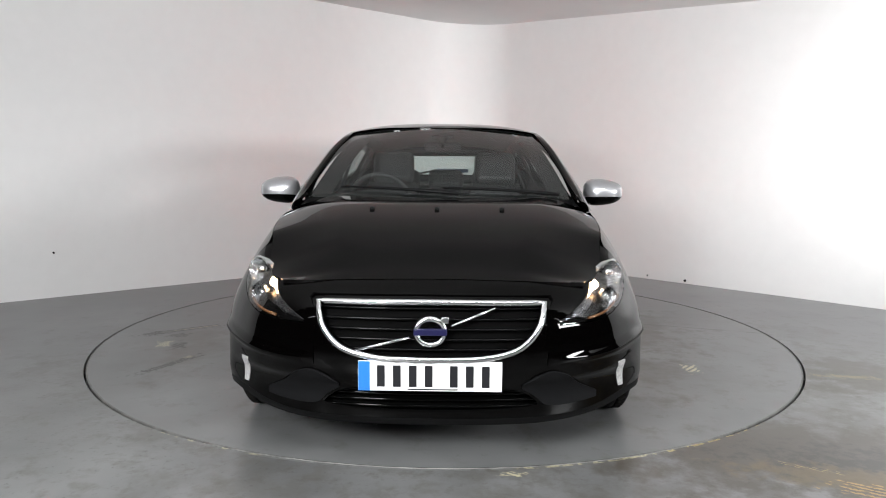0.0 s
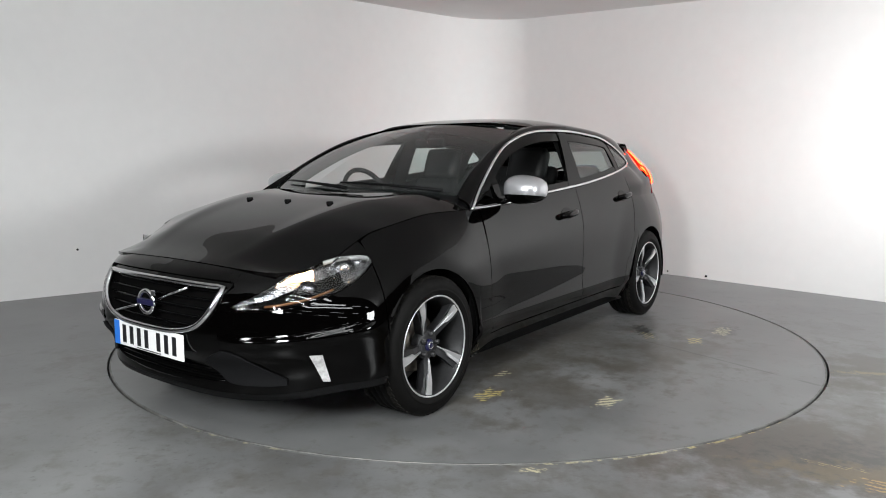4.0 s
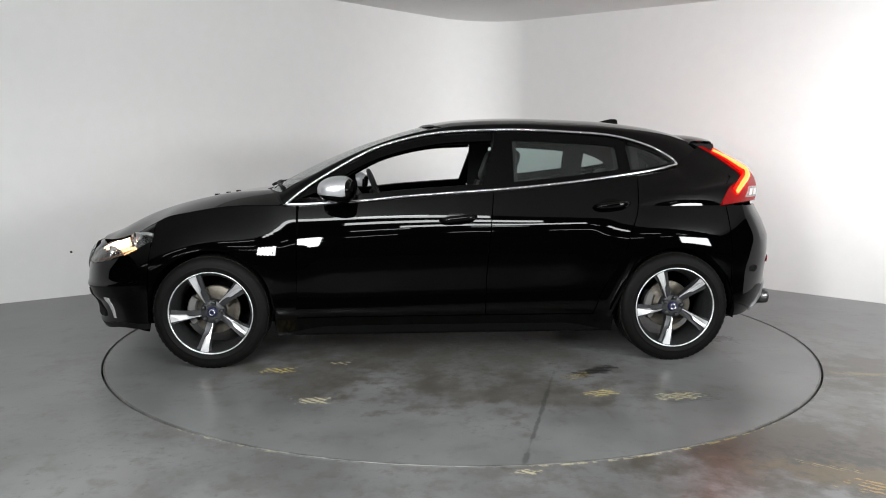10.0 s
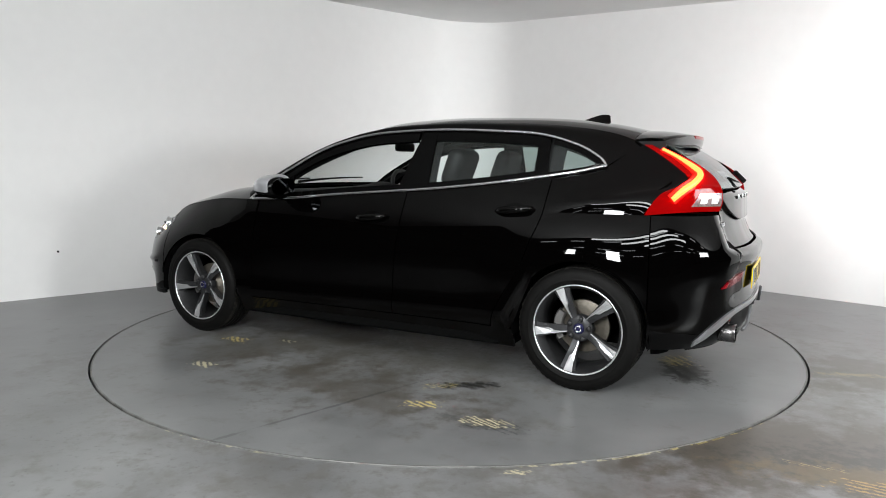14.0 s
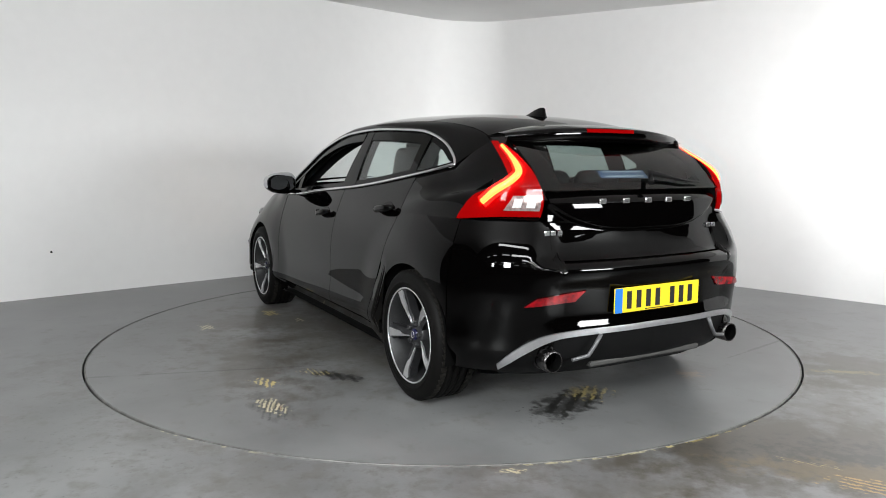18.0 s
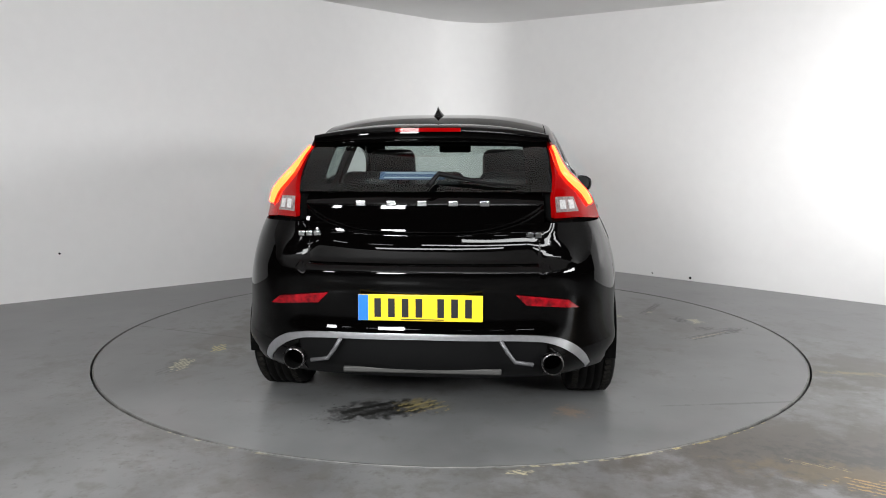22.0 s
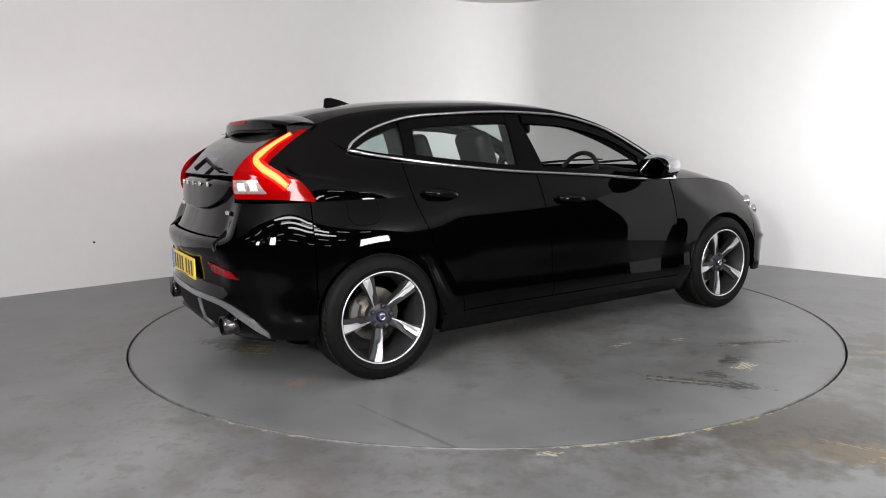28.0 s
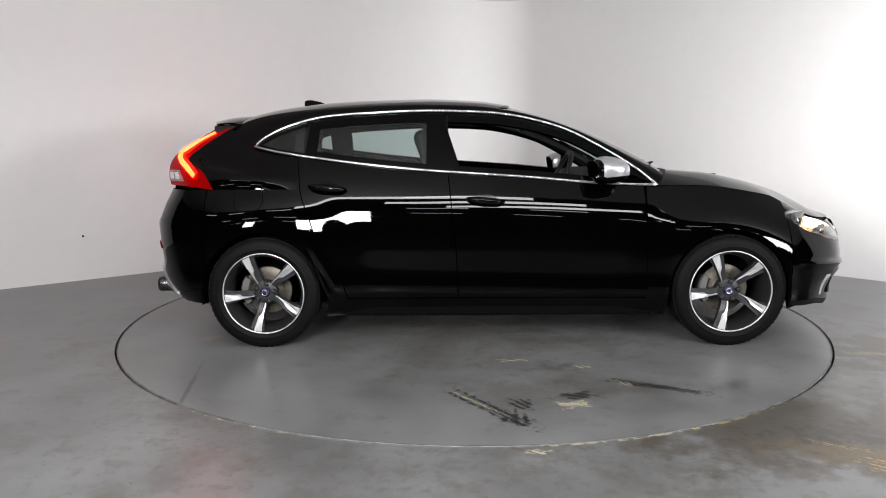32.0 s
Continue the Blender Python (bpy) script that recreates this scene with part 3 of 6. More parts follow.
# ---- the car: x ahead, y to its left, z up, from the middle of the wheelbase ----
car = new("hatchback_car")
tagged(car, "glossy black five-door hatchback car with silver mirror caps", "car")
HUB, WHEEL_Z, ARCH = 1.3235, 0.318, 0.352
PLAN = catmull([(2.202, 0), (2.196, 0.2), (2.168, 0.4), (2.102, 0.56), (2.008, 0.694), (1.885, 0.794), (1.75, 0.855), (1.6, 0.874), (1.35, 0.880), (1.0, 0.878), (0.6, 0.876), (0, 0.876),
                (-0.6, 0.878), (-1.0, 0.880), (-1.35, 0.882), (-1.6, 0.862), (-1.78, 0.818), (-1.91, 0.738), (-2.01, 0.6), (-2.065, 0.4), (-2.09, 0.2), (-2.095, 0)], 700)
STEP = np.concatenate([[0], np.cumsum(np.linalg.norm(np.diff(PLAN, axis=0), axis=1))])
END = STEP[-1]
NORM = np.gradient(PLAN, axis=0)
NORM = np.array([-NORM[:, 1], NORM[:, 0]]).T * -1
NORM /= np.linalg.norm(NORM, axis=1)[:, None]
NORM[0], NORM[-1] = (1, 0), (-1, 0)


def s_x(x):
    """Length along the outline at which it passes x."""
    return float(np.interp(-x, -PLAN[:, 0], STEP))


def s_y(y, rear=False):
    k = len(PLAN) // 2
    if rear:
        return float(np.interp(y, PLAN[:k:-1, 1][:260], STEP[:k:-1][:260]))
    return float(np.interp(y, PLAN[:260, 1], STEP[:260]))


belt_z = spline([-2.1, -1.7, -1.39, -1.27, -1.06, -0.74, -0.42, -0.09, 0.23, 0.56, 0.915, 1.2, 1.4, 1.6, 1.75, 1.88, 1.97, 2.2],
                [1.20, 1.17, 1.14, 1.115, 1.082, 1.04, 1.007, 0.983, 0.96, 0.93, 0.915, 0.910, 0.884, 0.843, 0.800, 0.752, 0.706, 0.70])
belt_y = spline([-2.1, -1.7, -1.39, -1.27, -1.06, -0.74, -0.42, -0.09, 0.23, 0.56, 0.915, 1.2, 1.4, 1.6, 1.75, 1.88, 1.97, 2.2],
                [0.5, 0.58, 0.655, 0.695, 0.73, 0.755, 0.77, 0.78, 0.785, 0.79, 0.79, 0.757, 0.743, 0.716, 0.686, 0.641, 0.592, 0.4])
low_in = spline([0, 0.06, 0.12, 0.165, 0.185, 0.205, 0.25, 0.32, 0.5, 0.66, 0.74, 1.0], [0.075, 0.050, 0.022, 0.003, 0.001, 0.003, 0.008, 0.012, 0.009, 0.002, 0.0, 0.0])
front_in = spline([0.13, 0.16, 0.19, 0.22, 0.28, 0.34, 0.38, 0.45, 0.55, 0.62, 0.66, 0.70, 0.725, 0.76], [0.20, 0.10, 0.072, 0.058, 0.060, 0.045, 0.016, 0.004, 0.015, 0.04, 0.065, 0.105, 0.15, 0.21])
rear_in = spline([0.18, 0.24, 0.30, 0.40, 0.44, 0.47, 0.50, 0.62, 0.66, 0.70, 0.725, 0.74, 0.77, 0.82, 0.88, 0.93, 0.97, 1.0, 1.03, 1.06],
                 [0.20, 0.10, 0.045, 0.02, 0.016, 0.024, 0.030, 0.022, 0.004, 0.0, 0.012, 0.055, 0.074, 0.096, 0.111, 0.114, 0.117, 0.124, 0.148, 0.19])


rear_corner = spline([0.18, 0.24, 0.30, 0.40, 0.5, 0.6, 0.7, 0.8, 0.9, 1.0], [0.20, 0.10, 0.045, 0.02, 0.012, 0.002, 0.004, 0.036, 0.088, 0.125])


def skin(s, z):
    """The body's outer face at a length along the outline and a height."""
    x, y = float(np.interp(s, STEP, PLAN[:, 0])), float(np.interp(s, STEP, PLAN[:, 1]))
    nx, ny = float(np.interp(s, STEP, NORM[:, 0])), float(np.interp(s, STEP, NORM[:, 1]))
    k = math.hypot(nx, ny)
    wf, wr = smooth(1.70, 2.09, x), smooth(-1.68, -1.99, x)
    inset = 0.0
    if wf:
        inset += wf * front_in(z)
    if wr:
        wc = smooth(0.48, 0.66, y)
        inset += wr * (rear_in(z) * (1 - wc) + rear_corner(z) * wc)
    if 1.68 < x < 2.20:
        # fold in the bumper's corner
        inset -= 0.014 * math.exp(-((z - 0.462 - 0.10 * (1.9 - x)) / 0.016) ** 2) * smooth(1.68, 1.76, x) * smooth(2.20, 2.08, x)
    ws = 1 - wf - wr
    if ws > 0:
        h = max((z - 0.19) / (belt_z(x) - 0.19), 0)
        lean = max(y - belt_y(x), 0.06)
        inset += ws * (low_in(min(h, 1)) * (1 - 0.8 * smooth(1.5, 1.7, x)) + lean * max((h - 0.42) / 0.58, 0) ** 2.0)
        # wheel-arch flares
        for hub in (HUB, -HUB):
            d = math.hypot(x - hub, z - WHEEL_Z)
            inset -= ws * 0.020 * smooth(0.66, 0.37, d)
    return (x - nx / k * inset, y - ny / k * inset, z)


def on_skin(x, z, out=0.0):
    p = skin(s_x(x), z)
    return (p[0], p[1] + out, p[2])


def arch(x, floor=0.195):
    for hub in (HUB, -HUB):
        d = abs(x - hub)
        if d < ARCH:
            return max(WHEEL_Z + math.sqrt(ARCH ** 2 - d * d), floor)
    return floor


def columns(x0, x1, n, extra=()):
    xs = set(np.round(np.linspace(x0, x1, n), 4))
    for hub in (HUB, -HUB):
        for k in range(33):
            xs.add(round(hub + ARCH * math.cos(math.pi * k / 32), 4))
        xs |= {round(hub + ARCH + 0.002, 4), round(hub - ARCH - 0.002, 4)}
    lo, hi = min(x0, x1), max(x0, x1)
    return sorted(x for x in xs if lo <= x <= hi)


def side_grid(x0, x1, bottom, top, n=24, rows=22, left=None, right=None):
    """Columns of points between two heights; left and right: x as a function of z at the ends."""
    pts = []
    xs = columns(x0, x1, n)
    for x in xs:
        col = []
        for j in range(rows):
            z = bottom(x) + (top(x) - bottom(x)) * j / (rows - 1)
            a = (x - xs[0]) / (xs[-1] - xs[0])
            xx = x
            if left:
                xx += (left(z) - xs[0]) * (1 - a) ** 1.5
            if right:
                xx += (right(z) - xs[-1]) * a ** 1.5
            zz = bottom(xx) + (top(xx) - bottom(xx)) * j / (rows - 1) if not (left or right) else z
            col.append(skin(s_x(xx), zz))
        pts.append(col)
    return pts


GAP = 0.0028
sill_z = lambda x: 0.285
# doors
door_rear = spline([0.28, 0.38, 0.5, 0.6, 0.74, 0.9, 1.1], [-0.84, -0.87, -0.935, -1.0, -1.05, -1.105, -1.125])
b_line = spline([0.28, 0.5, 0.8, 1.0], [-0.215, -0.222, -0.25, -0.27])
f_line = spline([0.28, 0.5, 0.8, 0.95], [0.855, 0.85, 0.842, 0.835])


def door_grid(front, rear, n=26, rows=26):
    pts = []
    for i in range(n):
        a = i / (n - 1)
        col = []
        for j in range(rows):
            q = j / (rows - 1)
            z = sill_z(0) + GAP + (1.0 - sill_z(0)) * q
            for _ in range(3):
                x = rear(z) + GAP + (front(z) - rear(z) - 2 * GAP) * a
                z = sill_z(0) + GAP + (belt_z(x) - 0.004 - sill_z(0)) * q
            col.append(skin(s_x(x), z))
        pts.append(col)
    return pts


front_doors = both("front_door", [door_grid(f_line, b_line)], PAINT, car)
rear_doors = both("rear_door", [door_grid(b_line, door_rear)], PAINT, car)
# sills
both("sill", [side_grid(-0.965, 0.965, lambda x: 0.175, lambda x: 0.283 - GAP, 30, 8)], PAINT, car)
# front wings, with the tongue over the headlamp
lamp_top = spline([1.645, 1.70, 1.78, 1.86, 1.95, 2.01, 2.07, 2.14], [0.752, 0.760, 0.757, 0.745, 0.722, 0.701, 0.650, 0.582])
lamp_low = spline([1.645, 1.70, 1.78, 1.86, 1.95, 2.03, 2.075, 2.14], [0.733, 0.70, 0.66, 0.628, 0.598, 0.579, 0.572, 0.572])
# the bonnet's side edge: along the wing, then along the lamp
edge_pts = catmull([on_skin(x, belt_z(x)) for x in np.linspace(0.90, 1.60, 8)] + [skin(s_x(x), lamp_top(x) + 0.004) for x in (1.83, 1.88, 1.93, 1.98)] + [skin(s_y(0.585), 0.709)], 90)
edge_y, edge_z = spline(edge_pts[::4, 0], edge_pts[::4, 1]), spline(edge_pts[::4, 0], edge_pts[::4, 2])
wing = [side_grid(f_line(0.6) + GAP, 1.652, lambda x: arch(x), lambda x: (belt_z(x) if x < 1.55 else min(belt_z(x), edge_z(on_skin(x, belt_z(x))[0]))) - GAP, 40, 22)]
tongue = []
for x in np.linspace(1.652, 1.825, 14):
    a = Vector(skin(s_x(x), lamp_top(x) + GAP))
    b = Vector((a.x, edge_y(a.x), edge_z(a.x) - GAP))
    tongue.append([a.lerp(b, j / 5) + Vector((0.2, 0.7, 0.6)) * 0.10 * (b - a).length * math.sin(math.pi * j / 5) for j in range(6)])
both("front_wing", wing + [[[tuple(p) for p in r] for r in tongue]], PAINT, car)

# bonnet
bonnet_c = spline([1.05, 1.27, 1.41, 1.6, 1.79, 1.96, 2.08], [0.992, 0.973, 0.946, 0.898, 0.836, 0.765, 0.727])


def bonnet_line(y):
    """The bonnet's front edge, on the nose."""
    return skin(s_y(abs(y)), 0.727 - 0.02 * (abs(y) / 0.6) ** 2)


def flank(u, v):
    """The bonnet is flat between two ridges, which close up towards the nose, and falls away outside them."""
    ridge = 0.48 + 0.18 * min(v, 1)
    return 0.04 * u * u + 0.96 * max((abs(u) - ridge) / (1 - ridge), 0) ** 1.65


def bonnet_point(u, v):
    y_front = 0.585 * u
    x0 = bonnet_line(y_front)[0]
    x1 = 1.12 - 0.19 * u * u
    x = x0 + (x1 - x0) * v
    y = u * (edge_y(x) - 0.002)
    ze = edge_z(x)
    w = flank(u, v)
    z = bonnet_c(x) * (1 - w) + ze * w
    lift = 0.005 * math.exp(-((abs(u) - (0.62 - 0.12 * v)) / 0.10) ** 2) * math.sin(math.pi * min(v * 1.15, 1))
    p0 = bonnet_line(y_front)
    w0 = flank(u, 0)
    z0 = bonnet_c(x0) * (1 - w0) + edge_z(x0) * w0
    fade = max(1 - v / 0.35, 0) ** 2
    return (x, y + (y_front - u * (edge_y(x0) - 0.002)) * fade, z + lift + (p0[2] - z0) * fade)


bm = bmesh.new()
sheet(bm, [[bonnet_point(u, v) for v in np.linspace(0, 1, 40) ** 1.3] for u in np.linspace(-1, 1, 61)], 0.015)
bonnet = part("bonnet", bm, PAINT, car)

# front bumper in pieces of the nose skin: columns of s, two heights each
GR_W, GR_TOP, GR_LOW = 0.435, 0.655, 0.455


def grille_top(y):
    return GR_TOP - 0.004 * (y / GR_W) ** 2


grille_low = spline([0, 0.15, 0.25, 0.32, 0.37, 0.41, 0.435], [0.455, 0.458, 0.470, 0.492, 0.53, 0.585, 0.648])
IN_W = 0.43
intake_top = spline([0, 0.2, 0.30, 0.36, 0.43], [0.338, 0.336, 0.330, 0.312, 0.262])
intake_low = lambda y: 0.238 + 0.03 * (abs(y) / 0.43) ** 2


def strip(s0, s1, lo, hi, n=24, rows=8):
    return [[skin(s, lo(s) + (hi(s) - lo(s)) * j / (rows - 1)) for j in range(rows)] for s in np.linspace(s0, s1, n)]


y_at = lambda s: float(np.interp(s, STEP, PLAN[:, 1]))
x_at = lambda s: float(np.interp(s, STEP, PLAN[:, 0]))
S_GR, S_IN, S_TIP, S_END = s_y(GR_W), s_y(IN_W), s_x(2.14), s_x(1.658)
bum_low = lambda s: 0.218 + 0.048 * smooth(2.12, 1.78, x_at(s))
lip = lambda s: bum_low(s) - 0.027
top_mid = lambda s: bonnet_line(y_at(s))[2] - GAP
bumper = [
    strip(0, S_GR, lambda s: grille_top(y_at(s)) + 0.003, top_mid, 26, 8),
    strip(0, S_IN, lambda s: intake_top(y_at(s)), lambda s: grille_low(min(y_at(s), GR_W)), 26, 8),
    strip(S_GR, S_TIP, lambda s: 0.30, top_mid, 8, 24),
    strip(S_IN, S_GR, lambda s: 0.262, lambda s: grille_top(y_at(s)), 3, 24),
    strip(S_TIP, S_END, lambda s: 0.30, lambda s: lamp_low(x_at(s)) - GAP, 40, 24),
    strip(S_TIP, s_x(1.985), lambda s: lamp_top(x_at(s)) + GAP, lambda s: max(top_mid(s), lamp_top(x_at(s)) + 0.004), 12, 6),
]
bumper += [strip(0, S_IN, bum_low, lambda s: intake_low(y_at(s)) - 0.002, 20, 5), strip(S_IN, S_END, bum_low, lambda s: 0.262 + 0.038 * smooth(S_IN, S_IN + 0.2, s), 30, 7)]
bm = bmesh.new()
for m in (1, -1):
    for pts in bumper:
        sheet(bm, pts if m > 0 else flip_y(pts), 0.0)
bmesh.ops.remove_doubles(bm, verts=bm.verts, dist=0.003)
front_bumper = part("front_bumper", bm, PAINT, car)
bm = bmesh.new()
for m in (1, -1):
    g = strip(0, S_END, lambda s: lip(s) - 0.004, lambda s: bum_low(s) - 0.002, 50, 5)
    for k in (g,):
        sheet(bm, k if m > 0 else flip_y(k), 0.02)
part("front_lip", bm, TRIM, front_bumper, "matt black lower lip")

# grille: dark box, slats, bright surround
bm = bmesh.new()
pts = []
for y in np.linspace(-GR_W, GR_W, 30):
    p = [skin(s_y(abs(y)), z) for z in np.linspace(grille_low(abs(y)), grille_top(y), 8)]
    pts.append([(q[0] - 0.055, y * 0.99, q[2]) for q in p])
sheet(bm, pts, -0.05)
grille = part("grille", bm, UNDER, front_bumper, "dark grille with bright surround")
for k in range(5):
    z = 0.485 + 0.036 * k
    w = GR_W - 0.015
    while grille_low(w) > z - 0.004 and w > 0.05:
        w -= 0.004
    bm = bmesh.new()
    tube(bm, [(skin(s_y(abs(y)), z)[0] - 0.03, y, z) for y in np.linspace(-w, w, 24)], 0.0085, 8, flat=0.7)
    part("grille_slat", bm, SLAT, grille)
loop = [(y, grille_top(y)) for y in np.linspace(-GR_W, GR_W, 30)] + [(y, grille_low(abs(y))) for y in np.linspace(GR_W, -GR_W, 60)[1:-1]]
bm = bmesh.new()
tube(bm, [(skin(s_y(abs(y)), z)[0] + 0.004, math.copysign(skin(s_y(abs(y)), z)[1], y), z) for y, z in loop], 0.0125, 10, closed=True)
part("grille_surround", bm, CHROME, grille, "brushed silver grille surround")
# diagonal bar and round badge
for a, b in (((-0.30, 0.478), (-0.075, 0.535)), ((0.075, 0.577), (0.235, 0.637))):
    bm = bmesh.new()
    tube(bm, [(skin(s_y(abs(y)), z)[0] + 0.002, y, z) for y, z in (a, ((a[0] + b[0]) / 2, (a[1] + b[1]) / 2), b)], 0.0055, 8)
    part("grille_bar", bm, CHROME, grille, "bright diagonal bar")
bm = bmesh.new()
bx = skin(0, 0.557)[0] + 0.006
tube(bm, [(bx, 0.052 * math.cos(k * math.tau / 40), 0.557 + 0.047 * math.sin(k * math.tau / 40)) for k in range(40)], 0.0105, 10, closed=True)
block(bm, (bx - 0.004, 0.040, 0.588), (bx + 0.006, 0.066, 0.612), 0.003)
badge = part("badge", bm, CHROME, grille, "round chrome badge")
bm = bmesh.new()
block(bm, (bx - 0.004, -0.060, 0.545), (bx + 0.012, 0.060, 0.569), 0.003)
part("badge_band", bm, BLUE_BADGE, badge, "dark blue band")
# lower intake
bm = bmesh.new()
pts = []
for y in np.linspace(-IN_W, IN_W, 24):
    pts.append([(skin(s_y(abs(y)), z)[0] - 0.05, y, z) for z in np.linspace(intake_low(y) - 0.006, intake_top(abs(y)) + 0.006, 5)])
sheet(bm, pts, -0.045)
intake = part("lower_intake", bm, UNDER, front_bumper, "black slatted lower air intake")
for z in (0.258, 0.282, 0.306):
    bm = bmesh.new()
    w = 0.40 if z < 0.3 else 0.36
    tube(bm, [(skin(s_y(abs(y)), z)[0] - 0.018, y, z) for y in np.linspace(-w, w, 20)], 0.006, 6)
    part("intake_slat", bm, GLOSS_BLACK, intake)

# number plates: plain bars in place of the characters
def number_plate(x, z, facing, ground, label):
    plate = new("number_plate")
    plate.parent = car
    tagged(plate, label)
    bm = bmesh.new()
    block(bm, (-0.004, -0.26, -0.0555), (0.004, 0.26, 0.0555), 0.003)
    part("plate_base", bm, ground, plate)
    bm = bmesh.new()
    block(bm, (0.004, -0.2585, -0.054), (0.0052, -0.217, 0.054))
    part("plate_band", bm, PLATE_BLUE, plate, "blue band")
    y = -0.197
    for k in range(7):
        if k == 4:
            y += 0.033
        bm = bmesh.new()
        block(bm, (0.004, y + 0.006, -0.0395), (0.0054, y + 0.034, 0.0395), 0.0)
        part("plate_mark", bm, INK, plate)
        y += 0.0575
    bm = bmesh.new()
    block(bm, (0.004, -0.08, -0.0505), (0.0052, 0.10, -0.0465))
    part("plate_line", bm, INK, plate)
    plate.matrix_basis = pose(x, 0, z, 0, 0, 0 if facing > 0 else 180)
    return plate


number_plate(2.196, 0.395, 1, PLATE_WHITE, "white number plate with a blue band")
number_plate(-2.078, 0.558, -1, PLATE_YELLOW, "yellow number plate with a blue band")

# headlamps
lens_grid, bowl_grid, top_edge = [], [], []
for x in np.linspace(1.648, 2.137, 32):
    s = s_x(x)
    col = [skin(s, lamp_low(x) + (lamp_top(x) - lamp_low(x)) * j / 9) for j in range(10)]
    lens_grid.append(col)
    nx, ny = float(np.interp(s, STEP, NORM[:, 0])), float(np.interp(s, STEP, NORM[:, 1]))
    depth = 0.055 * math.sin(math.pi * min(max((x - 1.63) / 0.50, 0.05), 0.95))
    bowl_grid.append([(p[0] - nx * depth * math.sin(math.pi * (0.1 + 0.8 * j / 9)) - nx * 0.004, p[1] - ny * depth * math.sin(math.pi * (0.1 + 0.8 * j / 9)) - ny * 0.004, p[2]) for j, p in enumerate(col)])
HEAD_BOWL = grain(shader("lamp_bowl", (0.20, 0.20, 0.205), 0.08, 0.95), 22, 0.8, 0.022, 0.04)
RAIL_LENS = grain(shader("pale_rail_lens", (0.26, 0.26, 0.265), 0.2, 0.3), 90, 0.22, 0.0006)
for m in (1, -1):
    fy = (lambda g: g) if m > 0 else flip_y
    mir = lambda p, m=m: (p[0], p[1] * m, p[2])
    bm = bmesh.new()
    sheet(bm, fy([c[4:] for c in bowl_grid]), 0.0)
    sheet(bm, fy([c[:5] for c in bowl_grid[:11]]), 0.0)
    lamp = part("headlamp", bm, HEAD_BOWL, car, "clear headlamp with a lit sidelight")
    bm = bmesh.new()
    sheet(bm, fy([c[:5] for c in bowl_grid[10:]]), 0.0)
    part("lamp_bezel", bm, GLOSS_BLACK, lamp, "black lower bezel")
    bm = bmesh.new()
    sheet(bm, fy(lens_grid), 0.0)
    lens = part("lens", bm, LENS, lamp, "clear plastic lens")
    lens.visible_shadow = False
    for cx, cz, r in ((1.80, 0.712, 0.052), (1.955, 0.642, 0.040)):
        c = Vector(on_skin(cx, cz)) - Vector((0.016, 0.012, 0))
        d = Vector((0.88, 0.45, 0.0)).normalized()
        q = d.to_track_quat("Y", "Z").to_matrix().to_4x4()
        bm = bmesh.new()
        lathe(bm, [(0.02, r), (0.016, r * 0.97), (-0.01, r * 0.8), (-0.03, r * 0.5), (-0.036, 0.004)], 28)
        for v in bm.verts:
            p = Matrix.Translation(c) @ q @ v.co
            v.co = (p.x, p.y * m, p.z)
        bmesh.ops.recalc_face_normals(bm, faces=bm.faces)
        part("reflector", bm, CHROME, lamp, "chrome reflector bowl")
        bm = bmesh.new()
        bmesh.ops.create_uvsphere(bm, u_segments=14, v_segments=9, radius=r * 0.42)
        for v in bm.verts:
            p = c + v.co - d * 0.004
            v.co = (p.x, p.y * m, p.z)
        for f in bm.faces:
            f.smooth = True
        part("bulb_shield", bm, CHROME, lamp)
    # lit sidelight wedge along the inner top edge
    bm = bmesh.new()
    pts = []
    for x in np.linspace(1.93, 2.05, 9):
        hi = lamp_top(x) - 0.010
        w = 0.034 * smooth(2.07, 1.95, x)
        nx, ny = float(np.interp(s_x(x), STEP, NORM[:, 0])), float(np.interp(s_x(x), STEP, NORM[:, 1]))
        pts.append([mir(Vector(on_skin(x, hi - w * j / 3 - 0.001)) - Vector((nx, ny, 0)) * (0.008 + 0.16 * (2.06 - x))) for j in range(4)])
    sheet(bm, pts, 0.003)
    part("sidelight", bm, WARM_GLOW, lamp, "glowing warm sidelight")
    bm = bmesh.new()
    tube(bm, [mir(on_skin(x, lamp_top(x) - 0.007, -0.006)) for x in np.linspace(1.66, 1.88, 14)], 0.010, 8)
    part("lamp_rail", bm, RAIL_LENS, lamp, "pale ribbed light rail")
    bm = bmesh.new()
    tube(bm, [mir(on_skin(x, lamp_low(x) + 0.012, -0.008)) for x in np.linspace(1.86, 2.07, 12)], 0.006, 8)
    part("indicator", bm, AMBER, lamp, "amber indicator strip")
    # upright daytime lamp low in the bumper
    bm = bmesh.new()
    pts = [[mir(on_skin(1.962 - (0.026 + 0.016 * i / 8) * j / 4 - 0.045 * (1 - i / 8), 0.275 + 0.115 * i / 8, 0.005)) for j in range(5)] for i in range(9)]
    sheet(bm, pts, 0.02)
    part("daytime_lamp", bm, WHITE_LENS, front_bumper, "clear ribbed upright lamp")
    # grey scoop beside the intake
    hi = spline([0.34, 0.40, 0.45, 0.50, 0.58, 0.68], [0.345, 0.385, 0.402, 0.388, 0.335, 0.285])
    lo = spline([0.34, 0.40, 0.45, 0.52, 0.60, 0.68], [0.335, 0.300, 0.262, 0.255, 0.256, 0.262])
    pts = []
